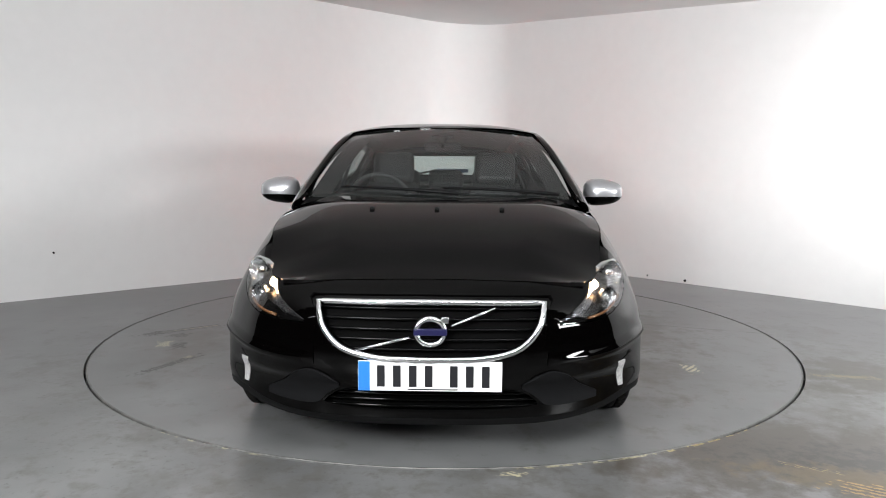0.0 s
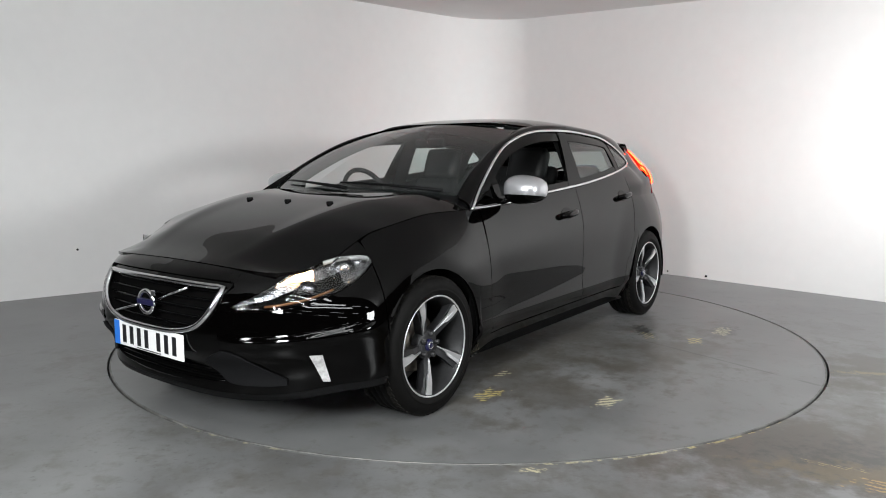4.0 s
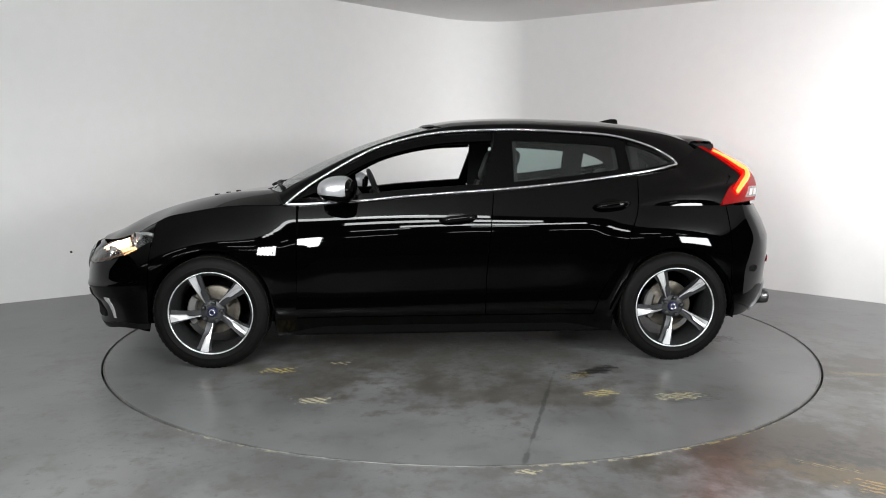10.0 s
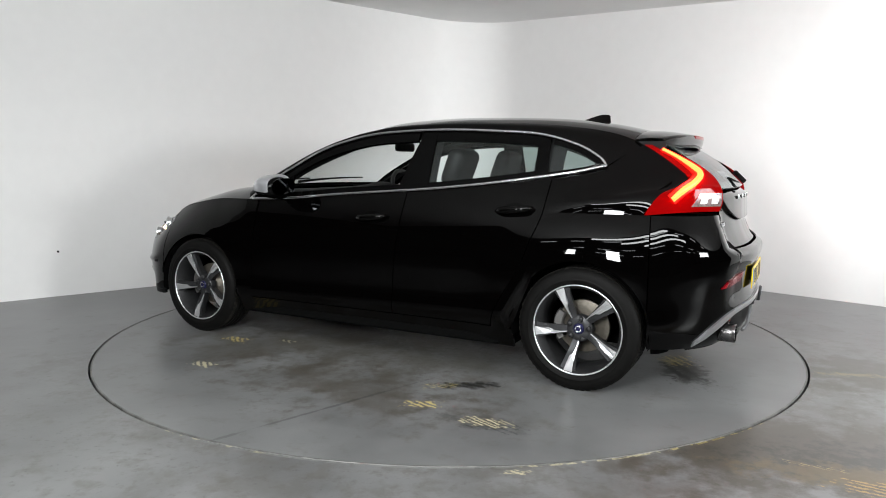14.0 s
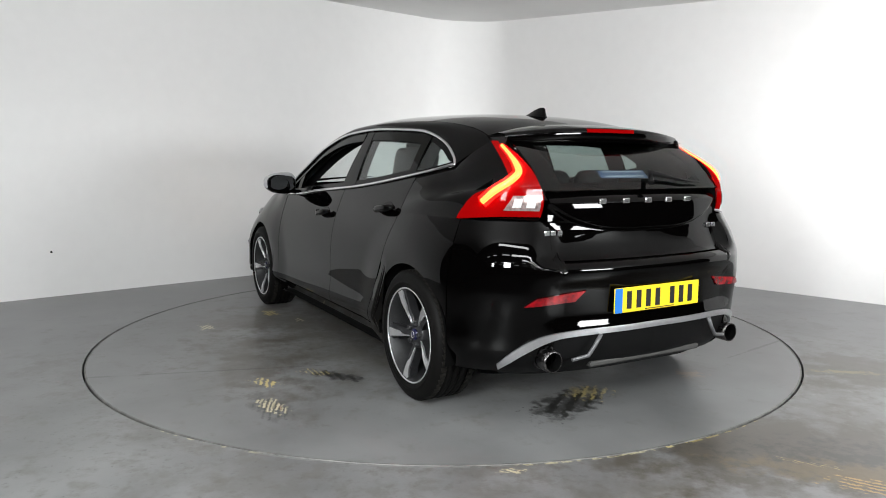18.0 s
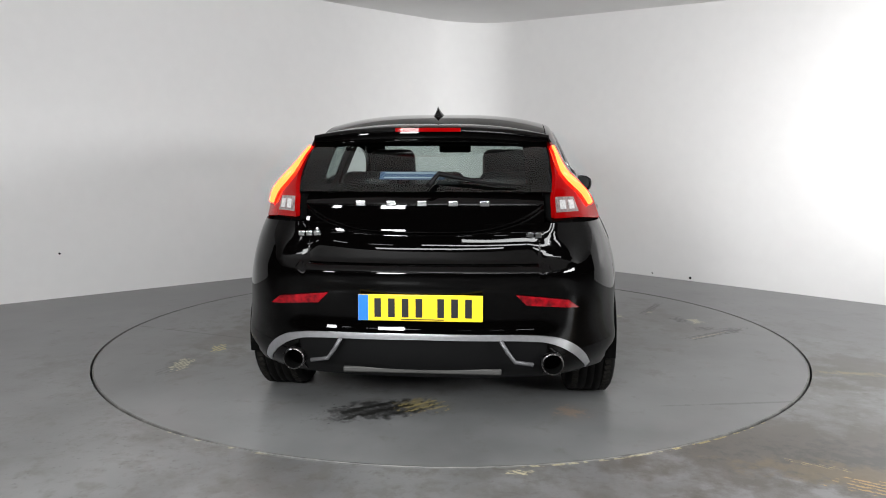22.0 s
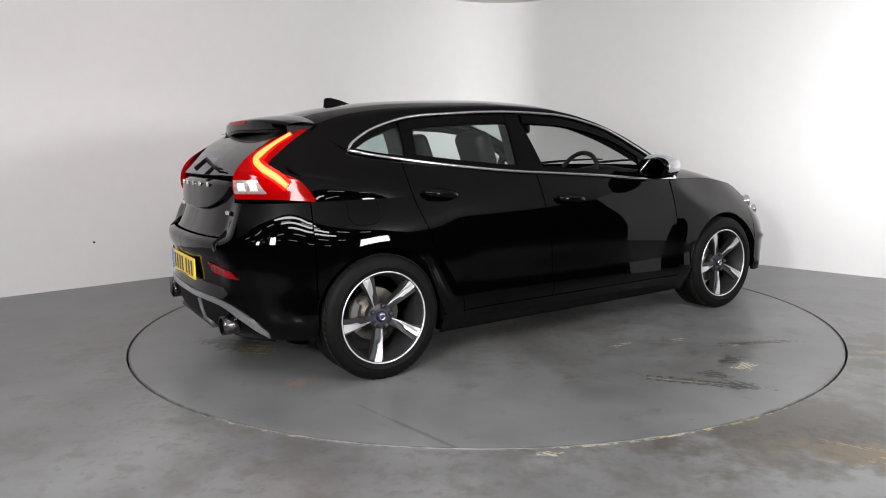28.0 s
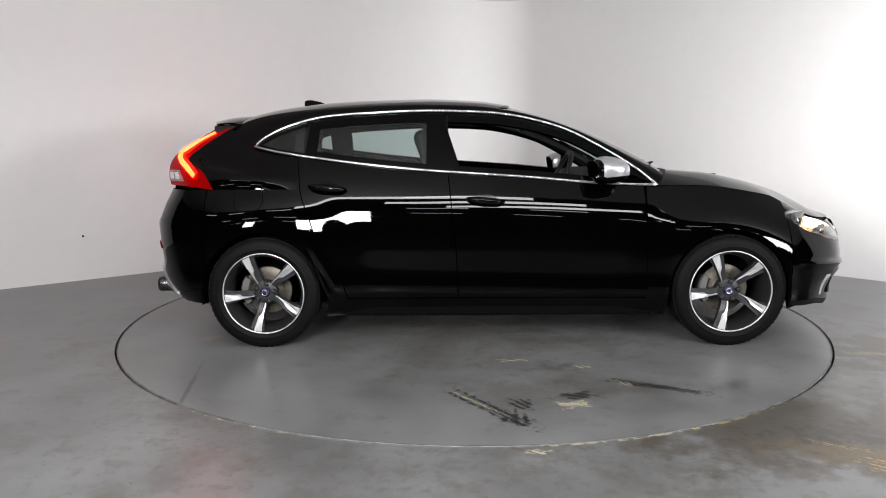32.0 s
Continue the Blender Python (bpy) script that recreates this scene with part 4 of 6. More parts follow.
    for y in np.linspace(0.345, 0.675, 22):
        row = []
        for j in range(7):
            z = lo(y) + (hi(y) - lo(y)) * j / 6
            p = skin(s_y(y), z)
            row.append((p[0] + 0.008, (p[1] + 0.003) * m, z))
        pts.append(row)
    bm = bmesh.new()
    sheet(bm, pts, 0.01)
    part("bumper_scoop", bm, GREY_TRIM, front_bumper, "dark grey plastic scoop")

# ---- upper body ----
DLO = catmull([(0.915, 0.795, 0.914), (0.78, 0.755, 1.022), (0.58, 0.70, 1.146), (0.41, 0.665, 1.233), (0.24, 0.645, 1.286), (0.08, 0.635, 1.319), (-0.09, 0.63, 1.336), (-0.42, 0.625, 1.345),
               (-0.75, 0.615, 1.333), (-1.01, 0.605, 1.312), (-1.22, 0.615, 1.255), (-1.35, 0.638, 1.186), (-1.39, 0.655, 1.142)], 120)
RAIL = catmull([(0.955, 0.742, 0.970), (0.81, 0.703, 1.060), (0.57, 0.658, 1.186), (0.37, 0.628, 1.268), (0.18, 0.607, 1.326), (0.03, 0.596, 1.356), (-0.10, 0.588, 1.374), (-0.42, 0.578, 1.387),
                (-0.75, 0.567, 1.380), (-1.05, 0.553, 1.363), (-1.30, 0.545, 1.333), (-1.45, 0.543, 1.297), (-1.565, 0.543, 1.248)], 120)
dlo_z = spline(DLO[::-3, 0], DLO[::-3, 2])
dlo_y = spline(DLO[::-3, 0], DLO[::-3, 1])


def rail_grid():
    pts = []
    for a, b in zip(DLO, RAIL):
        a, b = Vector(a), Vector(b)
        row = []
        for j in range(7):
            q = j / 6
            p = a.lerp(b, q)
            row.append(p + Vector((0.05, 0.7, 0.6)).normalized() * 0.012 * math.sin(math.pi * q))
        pts.append(row)
    return pts


both("roof_rail", [rail_grid()], PAINT, car)
# roof
roof_c = spline([-1.56, -1.3, -1.0, -0.7, -0.42, -0.1, 0.05, 0.14], [1.327, 1.385, 1.420, 1.433, 1.438, 1.425, 1.405, 1.386])
rail_y = spline(RAIL[::-3, 0], RAIL[::-3, 1])
rail_z = spline(RAIL[::-3, 0], RAIL[::-3, 2])


def roof_point(u, v):
    x0, x1 = 0.135 - 0.115 * u * u, -1.50
    x = x0 + (x1 - x0) * v
    y = u * (rail_y(x) - 0.004)
    w = abs(u) ** 3.0
    return (x, y, roof_c(x) * (1 - w) + (rail_z(x) + 0.001) * w)


bm = bmesh.new()
sheet(bm, [[roof_point(u, v) for v in np.linspace(0, 1, 36)] for u in np.linspace(-1, 1, 41)], 0.012)
roof = part("roof", bm, PAINT, car)


# windscreen
def screen_point(u, v):
    b = Vector((1.10 - 0.20 * u * u, 0.712 * u, 0.985 - 0.008 * u * u))
    t = Vector((0.135 - 0.118 * u * u, 0.59 * u, 1.383 - 0.038 * u * u))
    p = b.lerp(t, v)
    return p + Vector((0.45, 0, 0.9)) * (0.036 + 0.020 * u * u) * 4 * v * (1 - v)


bm = bmesh.new()
sheet(bm, [[screen_point(u, v) for v in np.linspace(0, 1, 20)] for u in np.linspace(-1, 1, 31)], 0.006)
windscreen = part("windscreen", bm, CLEAR, car, "clear raked windscreen")
windscreen.visible_shadow = False
# black edge band printed on the glass, just inside it
for lo, hi in ((0.955, 1.0), (0.0, 0.035)):
    bm = bmesh.new()
    sheet(bm, [[Vector(screen_point(u, v)) - Vector((0.0015, 0, 0.003)) for v in np.linspace(lo, hi, 4)] for u in np.linspace(-0.99, 0.99, 31)], 0.0)
    part("screen_band", bm, GLOSS_BLACK, windscreen, "black printed edge band")
# A-pillar filler between screen and rail
both("pillar_seal", [[[Vector(screen_point(1.0, v)) * (1 - q) + Vector(RAIL[int(round(v * 45))]) * q for q in (0, 0.5, 1)] for v in np.linspace(0, 1, 24)]], GLOSS_BLACK, car)
# scuttle under the screen, and wipers
bm = bmesh.new()
sheet(bm, [[Vector(bonnet_point(u * 0.985, 1.0)).lerp(Vector(screen_point(u, 0.012)), q) - Vector((0, 0, 0.012 * math.sin(math.pi * q) + 0.004)) for q in np.linspace(0, 1, 5)] for u in np.linspace(-1, 1, 31)], 0.01)
part("scuttle", bm, TRIM, car, "black plastic scuttle")
for y0, y1, v1 in ((0.62, 0.02, 0.05), (0.10, -0.52, 0.055)):
    bm = bmesh.new()
    pts = [Vector(screen_point((y0 + (y1 - y0) * k / 8) / 0.70, 0.02 + v1 * math.sin(k / 8 * 1.6))) + Vector((0.012, 0, 0.014)) for k in range(9)]
    tube(bm, pts, [0.010, 0.010, 0.009, 0.008, 0.007, 0.007, 0.006, 0.006, 0.005], 8)
    part("wiper", bm, TRIM, car, "black windscreen wiper")
for y in (-0.30, 0.0, 0.30):
    bm = bmesh.new()
    x = 1.405
    block(bm, (x - 0.018, y - 0.011, bonnet_c(x) - 0.004), (x + 0.014, y + 0.011, bonnet_c(x) + 0.011), 0.005)
    part("washer_jet", bm, TRIM, car)

# side windows
def upper(x, z):
    """The window plane at x and height z."""
    zb, zt = belt_z(x), dlo_z(x)
    q = (z - zb) / max(zt - zb, 0.02)
    return Vector((x, belt_y(x) + (dlo_y(x) - belt_y(x)) * q + 0.010 * math.sin(math.pi * min(max(q, 0), 1)), z))


def pane(x0, x1, pad, out, n=26, rows=10, slant=0.0):
    pts = []
    for i in range(n):
        row = []
        for j in range(rows):
            x = x0 + (x1 - x0) * i / (n - 1)
            zb, zt = belt_z(x) + pad, dlo_z(x) - pad
            zt = max(zt, zb + 0.001)
            z = zb + (zt - zb) * j / (rows - 1)
            p = upper(x, z)
            row.append((p.x + slant * (z - 1.0), p.y + out, p.z))
        pts.append(row)
    return pts


def frame_ring(x0, x1, pad, width, out, slant=0.0):
    """The dark frame round a window, as four strips."""
    grids = []
    n = 30
    for top in (0, 1):
        g = []
        for i in range(n):
            x = x0 + (x1 - x0) * i / (n - 1)
            zb, zt = belt_z(x) + pad, dlo_z(x) - pad
            w = min(width * (0.55 if top == 0 else 1.0), max((zt - zb) / 2, 0.001))
            a = zb if top == 0 else zt - w
            g.append([Vector(upper(x, a + w * j / 2)) + Vector((slant * (a + w * j / 2 - 1.0), out, 0)) for j in range(3)])
        grids.append(g)
    return grids


def post(x0, x1, out, slant=0.0, pad=0.004):
    return [[Vector(upper(x0 + (x1 - x0) * i / 4, belt_z(x0 + (x1 - x0) * i / 4) + pad + (dlo_z(x0 + (x1 - x0) * i / 4) - belt_z(x0 + (x1 - x0) * i / 4) - 2 * pad) * j / 9))
             + Vector((slant * (belt_z(x0) + (dlo_z(x0) - belt_z(x0)) * j / 9 - 1.0), out, 0)) for j in range(10)] for i in range(5)]


b_post = []
for i in range(6):
    row = []
    for j in range(12):
        z = 0.992 + 0.346 * j / 11
        x = -0.39 + (-0.195 - 0.33 * (z - 1.0) + 0.39) * i / 5
        z = belt_z(x) + 0.004 + (dlo_z(x) - belt_z(x) - 0.008) * j / 11
        p = upper(x, z)
        row.append((p.x, p.y - 0.004, p.z))
    b_post.append(row)
for m in (0, 1):
    fy = flip_y if m else (lambda g: g)
    for door, spans in ((front_doors[m], (-0.27, 0.86)), (rear_doors[m], (-1.06, -0.29))):
        bm = bmesh.new()
        for g in frame_ring(*spans, 0.006, 0.058, -0.006):
            sheet(bm, fy(g), 0.02)
        if door is front_doors[m]:
            for g in (b_post, post(0.60, 0.66, -0.008)):
                sheet(bm, fy(g), 0.02)
        else:
            for g in (post(-1.10, -1.035, -0.004, 0.10),):
                sheet(bm, fy(g), 0.02)
        part("window_frame", bm, GLOSS_BLACK, door, "gloss black window frame")
    # front window wound down; rear ones shut
    bm = bmesh.new()
    sheet(bm, fy(pane(-1.03, -0.395, 0.012, -0.012)), 0.0)
    g = part("window_pane", bm, TINT_DUSTY, rear_doors[m], "dusty tinted rear door glass")
    g.visible_shadow = False
    bm = bmesh.new()
    sheet(bm, fy(pane(-1.375, -1.10, 0.006, -0.006)), 0.0)
    g = part("quarter_pane", bm, TINT_DUSTY, car, "tinted fixed quarter glass")
    g.visible_shadow = False
    bm = bmesh.new()
    for g in frame_ring(-1.385, -1.09, 0.004, 0.030, -0.003):
        sheet(bm, fy(g), 0.01)
    part("quarter_frame", bm, GLOSS_BLACK, car)
    # bright strip all round the windows
    sgn = -1 if m else 1
    ring = [(p[0], p[1] + 0.004, p[2]) for p in DLO] + [(x, belt_y(x) + 0.006, belt_z(x) + 0.002) for x in np.linspace(-1.375, 0.90, 80)]
    bm = bmesh.new()
    tube(bm, [(p[0], p[1] * sgn, p[2]) for p in ring], 0.0082, 8, closed=True)
    part("window_trim", bm, CHROME, car, "bright metal strip round the side windows")
    # door handles
    for door, x, z in ((front_doors[m], -0.06, 0.838), (rear_doors[m], -0.95, 0.912)):
        bm = bmesh.new()
        pts = []
        for k in range(11):
            a = k / 10 * 2 - 1
            q = on_skin(x + a * 0.105, z + a * -0.010, 0.012 + 0.026 * (1 - a ** 4))
            pts.append((q[0], q[1] * sgn, q[2]))
        tube(bm, pts, [0.007 + 0.010 * (1 - (k / 5 - 1) ** 4) for k in range(11)], 10, flat=1.25)
        part("door_handle", bm, PAINT, door, "black door handle")
        bm = bmesh.new()
        pts = [[(lambda p: (p[0], p[1] * sgn, p[2]))(on_skin(x + (i / 8 - 0.5) * 0.13, z - 0.036 * math.sin(math.pi * (0.15 + 0.7 * i / 8)) + 0.072 * math.sin(math.pi * (0.15 + 0.7 * i / 8)) * j / 5, 0.0025)) for j in range(6)] for i in range(9)]
        sheet(bm, pts, 0.004)
        part("handle_cup", bm, GLOSS_BLACK, door)
    # mirrors: silver cap, black lower shell, stalk, glass
    cy = 0.925 * sgn
    mir_e = new("door_mirror")
    mir_e.parent = car
    tagged(mir_e, "door mirror with a silver cap")
    bm = bmesh.new()
    bmesh.ops.create_uvsphere(bm, u_segments=28, v_segments=18, radius=1)
    for v in bm.verts:
        c = v.co
        k = [math.copysign(abs(t) ** 0.72, t) for t in c]
        taper = 1 - 0.16 * k[1] * (1 if sgn > 0 else -1)
        v.co = (0.60 + 0.115 * k[0] * (1.0 if c.x > 0 else 0.72), cy + 0.108 * k[1], 1.004 + 0.074 * k[2] * taper * (1 - 0.18 * max(c.x, 0)))
    for f in bm.faces:
        f.smooth = True
    low = bm.copy()
    bmesh.ops.bisect_plane(bm, geom=bm.verts[:] + bm.edges[:] + bm.faces[:], plane_co=(0.6, cy, 0.972), plane_no=(0.10, 0, -1), clear_outer=True)
    bmesh.ops.bisect_plane(bm, geom=bm.verts[:] + bm.edges[:] + bm.faces[:], plane_co=(0.536, cy, 1.0), plane_no=(-1, 0.25 * sgn, 0), clear_outer=True)
    part("mirror_cap", bm, SILVER_PAINT, mir_e, "silver mirror cap")
    for v in low.verts:
        v.co = Vector((0.597, cy, 1.003)) + (v.co - Vector((0.60, cy, 1.005))) * 0.985
    bmesh.ops.bisect_plane(low, geom=low.verts[:] + low.edges[:] + low.faces[:], plane_co=(0.522, cy, 1.0), plane_no=(-1, 0.18 * sgn, 0), clear_outer=True)
    part("mirror_shell", low, GLOSS_BLACK, mir_e)
    bm = bmesh.new()
    pts = [[(0.526 + 0.18 * sgn * (cy - (cy + (i / 8 - 0.5) * 0.165)) * -1, cy + (i / 8 - 0.5) * 0.165, 1.005 + (j / 6 - 0.5) * 0.105 * (1 - 0.5 * (abs(i / 8 - 0.5) * 2) ** 4)) for j in range(7)] for i in range(9)]
    # tipped down a little
    pts = [[(x - 0.15 * (z - 1.005), y, z) for x, y, z in row] for row in pts]
    sheet(bm, pts, 0.004, None)
    part("mirror_glass", bm, shader("mirror_silver", (0.10, 0.105, 0.11), 0.02, 1.0), mir_e, "mirror glass")
    bm = bmesh.new()
    tube(bm, [(0.645, 0.775 * sgn, 0.935), (0.64, 0.82 * sgn, 0.945), (0.63, 0.87 * sgn, 0.965)], [0.034, 0.026, 0.024], 10, flat=0.6)
    part("mirror_stalk", bm, GLOSS_BLACK, mir_e)

# ---- rear quarters, lamps and tailgate ----
LAMP_IN = catmull([(-1.605, 0.537, 1.250), (-1.75, 0.550, 1.190), (-1.866, 0.557, 1.122), (-1.922, 0.556, 1.062), (-1.942, 0.550, 1.010), (-1.943, 0.553, 0.962), (-1.932, 0.556, 0.922)], 40)
LAMP_OUT = catmull([(-1.555, 0.563, 1.252), (-1.66, 0.588, 1.188), (-1.742, 0.606, 1.127), (-1.798, 0.627, 1.085), (-1.803, 0.645, 1.066), (-1.765, 0.680, 1.048), (-1.685, 0.735, 1.012), (-1.632, 0.772, 0.940), (-1.620, 0.785, 0.905)], 40)


def coons(bottom, top, front, rear, nu, nv, bulge=0.0):
    """A patch between four curves: bottom and top run front to rear, front and rear run upwards."""
    b, t, f, r = (catmull(c, n) for c, n in ((bottom, nu), (top, nu), (front, nv), (rear, nv)))
    pts = []
    for i in range(nu):
        u = i / (nu - 1)
        row = []
        for j in range(nv):
            v = j / (nv - 1)
            p = (1 - v) * b[i] + v * t[i] + (1 - u) * f[j] + u * r[j] - ((1 - u) * (1 - v) * b[0] + u * (1 - v) * b[-1] + (1 - u) * v * t[0] + u * v * t[-1])
            p = p + np.array((0, 1, 0.35)) * bulge * math.sin(math.pi * u) * math.sin(math.pi * v)
            row.append(tuple(p))
        pts.append(row)
    return pts


Q_Z = 0.905
q_front = door_rear(Q_Z) - GAP
bottom = [on_skin(x, Q_Z) for x in np.linspace(q_front, -1.622, 9)]
belt_run = [(x, belt_y(x) - 0.002, belt_z(x) - 0.003) for x in np.linspace(door_rear(1.08) - GAP, -1.385, 5)]
top = belt_run + [(-1.475, 0.610, 1.200), tuple(LAMP_OUT[0])]
frontc = [on_skin(q_front, Q_Z), on_skin(q_front - 0.006, 0.96), on_skin(q_front - 0.012, 1.02), belt_run[0]]
rearc = [on_skin(-1.622, Q_Z)] + [tuple(LAMP_OUT[k]) for k in (36, 31, 26, 22, 17, 11, 5, 0)]
def arch_soft(x):
    """The arch, running out gently ahead of the wheel."""
    e = x - (-HUB + 0.985 * ARCH)
    if e > 0:
        return max(0.20, WHEEL_Z + 0.1726 * ARCH - 4.0 * e)
    return arch(x)


ql = []
for i in range(60):
    a = 1 - math.cos(math.pi / 2 * i / 59)
    a = 0.5 * a + 0.5 * i / 59
    col = []
    for j in range(24):
        q, z = j / 23, 0.3 + 0.6 * j / 23
        for _ in range(60):
            x = door_rear(z) - GAP + (-1.658 - door_rear(z) + GAP) * a
            z = 0.75 * z + 0.25 * (arch_soft(x) + (Q_Z - arch_soft(x)) * q)
        col.append(skin(s_x(x), z))
    ql.append(col)
both("rear_quarter", [ql, coons(bottom, top, frontc, rearc, 30, 22, 0.016)], PAINT, car)

# rear bumper
S_RE, S_GATE = s_x(-1.664), s_y(0.53, True)
rtop = lambda s: 0.903 if s < S_GATE - 0.01 else 0.903 + (0.733 - 0.903) * smooth(S_GATE - 0.01, S_GATE + 0.04, s)
bm = bmesh.new()
for m in (1, -1):
    for g in (strip(S_RE, S_GATE - 0.01, lambda s: 0.25, rtop, 26, 30), strip(S_GATE - 0.01, S_GATE + 0.04, lambda s: 0.42, rtop, 6, 24), strip(S_GATE + 0.04, END, lambda s: 0.42, rtop, 20, 22)):
        sheet(bm, g if m > 0 else flip_y(g), 0.012)
rear_bumper = part("rear_bumper", bm, PAINT, car)
# diffuser: black centre, silver lower line that dips to the corners
silver_z = spline([0, 0.35, 0.5, 0.58, 0.65, 0.71, 0.76], [0.437, 0.434, 0.426, 0.408, 0.372, 0.322, 0.268])
bm = bmesh.new()
for m in (1, -1):
    g = strip(S_GATE - 0.28, END, lambda s: 0.235, lambda s: 0.425, 30, 10)
    g = [[(p[0] + 0.006, p[1], p[2]) for p in row] for row in g]
    sheet(bm, g if m > 0 else flip_y(g), 0.02)
diffuser = part("diffuser", bm, TRIM, rear_bumper, "matt black diffuser")
bm = bmesh.new()
for m in (1, -1):
    g = []
    for s in np.linspace(s_y(0.755, True), END, 46):
        zc = silver_z(y_at(s))
        w = 0.013 + 0.009 * smooth(0.5, 0.66, y_at(s)) - 0.008 * smooth(0.70, 0.76, y_at(s))
        nx, ny = float(np.interp(s, STEP, NORM[:, 0])), float(np.interp(s, STEP, NORM[:, 1]))
        g.append([Vector(skin(s, zc + w * (j / 4 * 2 - 1))) + Vector((nx, ny, 0)) * 0.010 for j in range(5)])
    sheet(bm, g if m > 0 else flip_y([[tuple(p) for p in r] for r in g]), 0.02)
part("diffuser_trim", bm, SATIN, rear_bumper, "satin silver diffuser trim")
for m in (1, -1):
    bm = bmesh.new()
    tube(bm, [(-2.085, 0.335 * m, 0.425), (-2.08, 0.365 * m, 0.375), (-2.075, 0.395 * m, 0.335), (-2.06, 0.47 * m, 0.322)], 0.0085, 8)
    part("diffuser_fin", bm, FIN_GREY, rear_bumper, "satin grey fin")
# crossbar low under the middle
bm = bmesh.new()
block(bm, (-2.03, -0.34, 0.262), (-1.99, 0.34, 0.288), 0.008)
part("lower_bar", bm, shader("grey_plastic", (0.04, 0.039, 0.037), 0.6), rear_bumper, "dull grey lower bar")
for m in (1, -1):
    bm = bmesh.new()
    lathe(bm, [(0.0, 0.041), (0.0, 0.046), (0.015, 0.047), (0.14, 0.046), (0.14, 0.030)], 32)
    q = pose(-2.040, 0.553 * m, 0.318, 0, 0, -90)
    for v in bm.verts:
        v.co = q @ v.co
    bmesh.ops.recalc_face_normals(bm, faces=bm.faces)
    ex = part("exhaust_tip", bm, DULL_CHROME, car, "polished round exhaust tip")
    bm = bmesh.new()
    lathe(bm, [(0.001, 0.0415), (0.05, 0.040), (0.12, 0.038), (0.125, 0.001)], 28)
    for v in bm.verts:
        v.co = q @ v.co
    part("exhaust_bore", bm, UNDER, ex)
    # rear reflectors
    bm = bmesh.new()
    g = []
    for i in range(12):
        a = i / 11
        row = []
        for j in range(4):
            y = 0.395 + 0.22 * a + 0.048 * (1 - j / 3)
            z = 0.566 - 0.014 * a + (0.046 - 0.010 * a) * j / 3
            row.append(Vector(skin(s_y(y, True), z)) + Vector((-0.006, 0.004, 0)))
        g.append(row)
    sheet(bm, g if m > 0 else flip_y([[tuple(p) for p in r] for r in g]), 0.015)
    part("rear_reflector", bm, RED_DIM, rear_bumper, "red rear reflector")
    # tail lamps
    g = []
    for a, b in zip(LAMP_IN, LAMP_OUT):
        a, b = Vector(a), Vector(b)
        row = []
        for j in range(9):
            q2 = j / 8
            row.append(a.lerp(b, q2) + Vector((-0.72, 0.5, 0.25)) * ((b - a).length * 0.055 * math.sin(math.pi * q2) + 0.003))
        g.append(row)
    gg = g if m > 0 else [[Vector((p.x, -p.y, p.z)) for p in r] for r in g]
    bm = bmesh.new()
    sheet(bm, gg, 0.02)
    tail = part("tail_lamp", bm, RED_LENS, car, "tall red tail lamp, lit")
    # glowing guide: down the outer edge, then out along the foot
    line = [(0.11, 0.42), (0.19, 0.42), (0.30, 0.42), (0.42, 0.44), (0.53, 0.51), (0.65, 0.61), (0.77, 0.71), (0.88, 0.78)]
    cur = []
    for a, q2 in line:
        k = min(int(a * 39), 38)
        row = gg[k]
        j = min(int(q2 * 8), 7)
        cur.append(Vector(row[j]).lerp(Vector(row[j + 1]), q2 * 8 - j) + Vector((-0.010, 0.006 * m, 0.003)))
    bm = bmesh.new()
    cur = [Vector(p) for p in catmull([tuple(c) for c in cur], 30)]
    tube(bm, cur, [0.0075 + 0.0085 * smooth(3, 17, k) - 0.003 * smooth(24, 29, k) for k in range(30)], 10)
    part("light_guide", bm, RED_GLOW, tail, "glowing red light guide")
    # added glowing sheet behind the guide: its halo put in as emission
    bm = bmesh.new()
    rows = []
    for k, p in enumerate(cur):
        w = 0.011 + 0.016 * smooth(4, 17, k)
        d = (cur[min(k + 1, 29)] - cur[max(k - 1, 0)]).cross(Vector((-0.72, 0.5 * m, 0.25))).normalized()
        rows.append([p + Vector((0.0045, -0.003 * m, -0.001)) + d * w * (j / 4 * 2 - 1) for j in range(5)])
    sheet(bm, rows, 0.012)
    part("lamp_halo", bm, RED_HALO, tail, "glowing red sheet imitating the halo round the guide")
    bm = bmesh.new()
    sheet(bm, [[Vector(p) + Vector((0.06, -0.045 * m, -0.01)) for p in r] for r in gg], -0.05)
    part("lamp_housing", bm, UNDER, tail)
    bm = bmesh.new()
    foot = lambda k, q: Vector(gg[k][int(q)]).lerp(Vector(gg[k][int(q) + 1]), q - int(q))
    rows = [[foot(k, 0.25 + (2.85 + 0.1 * (k - 31)) * q) + Vector((-0.005, 0.002 * m, 0)) for q in np.linspace(0, 1, 6)] for k in range(32, 38)]
    sheet(bm, rows, 0.006)
    lens = part("reversing_lens", bm, REVERSE_LENS, tail, "clear ribbed reversing lens")
    for j in (0.75, 2.1):
        bm = bmesh.new()
        rows = [[foot(k, q) + Vector((-0.0075, 0.0045 * m, 0)) for q in np.linspace(j, j + 0.85, 4)] for k in range(33, 37)]
        sheet(bm, rows, 0.003)
        part("lens_insert", bm, WHITE_LENS, lens, "bright ribbed lens cell")

# tailgate: lower panel, glass, spoiler
S_TG = s_y(0.545, True)
gate_in = spline(LAMP_IN[::-1, 2], LAMP_IN[::-1, 1])


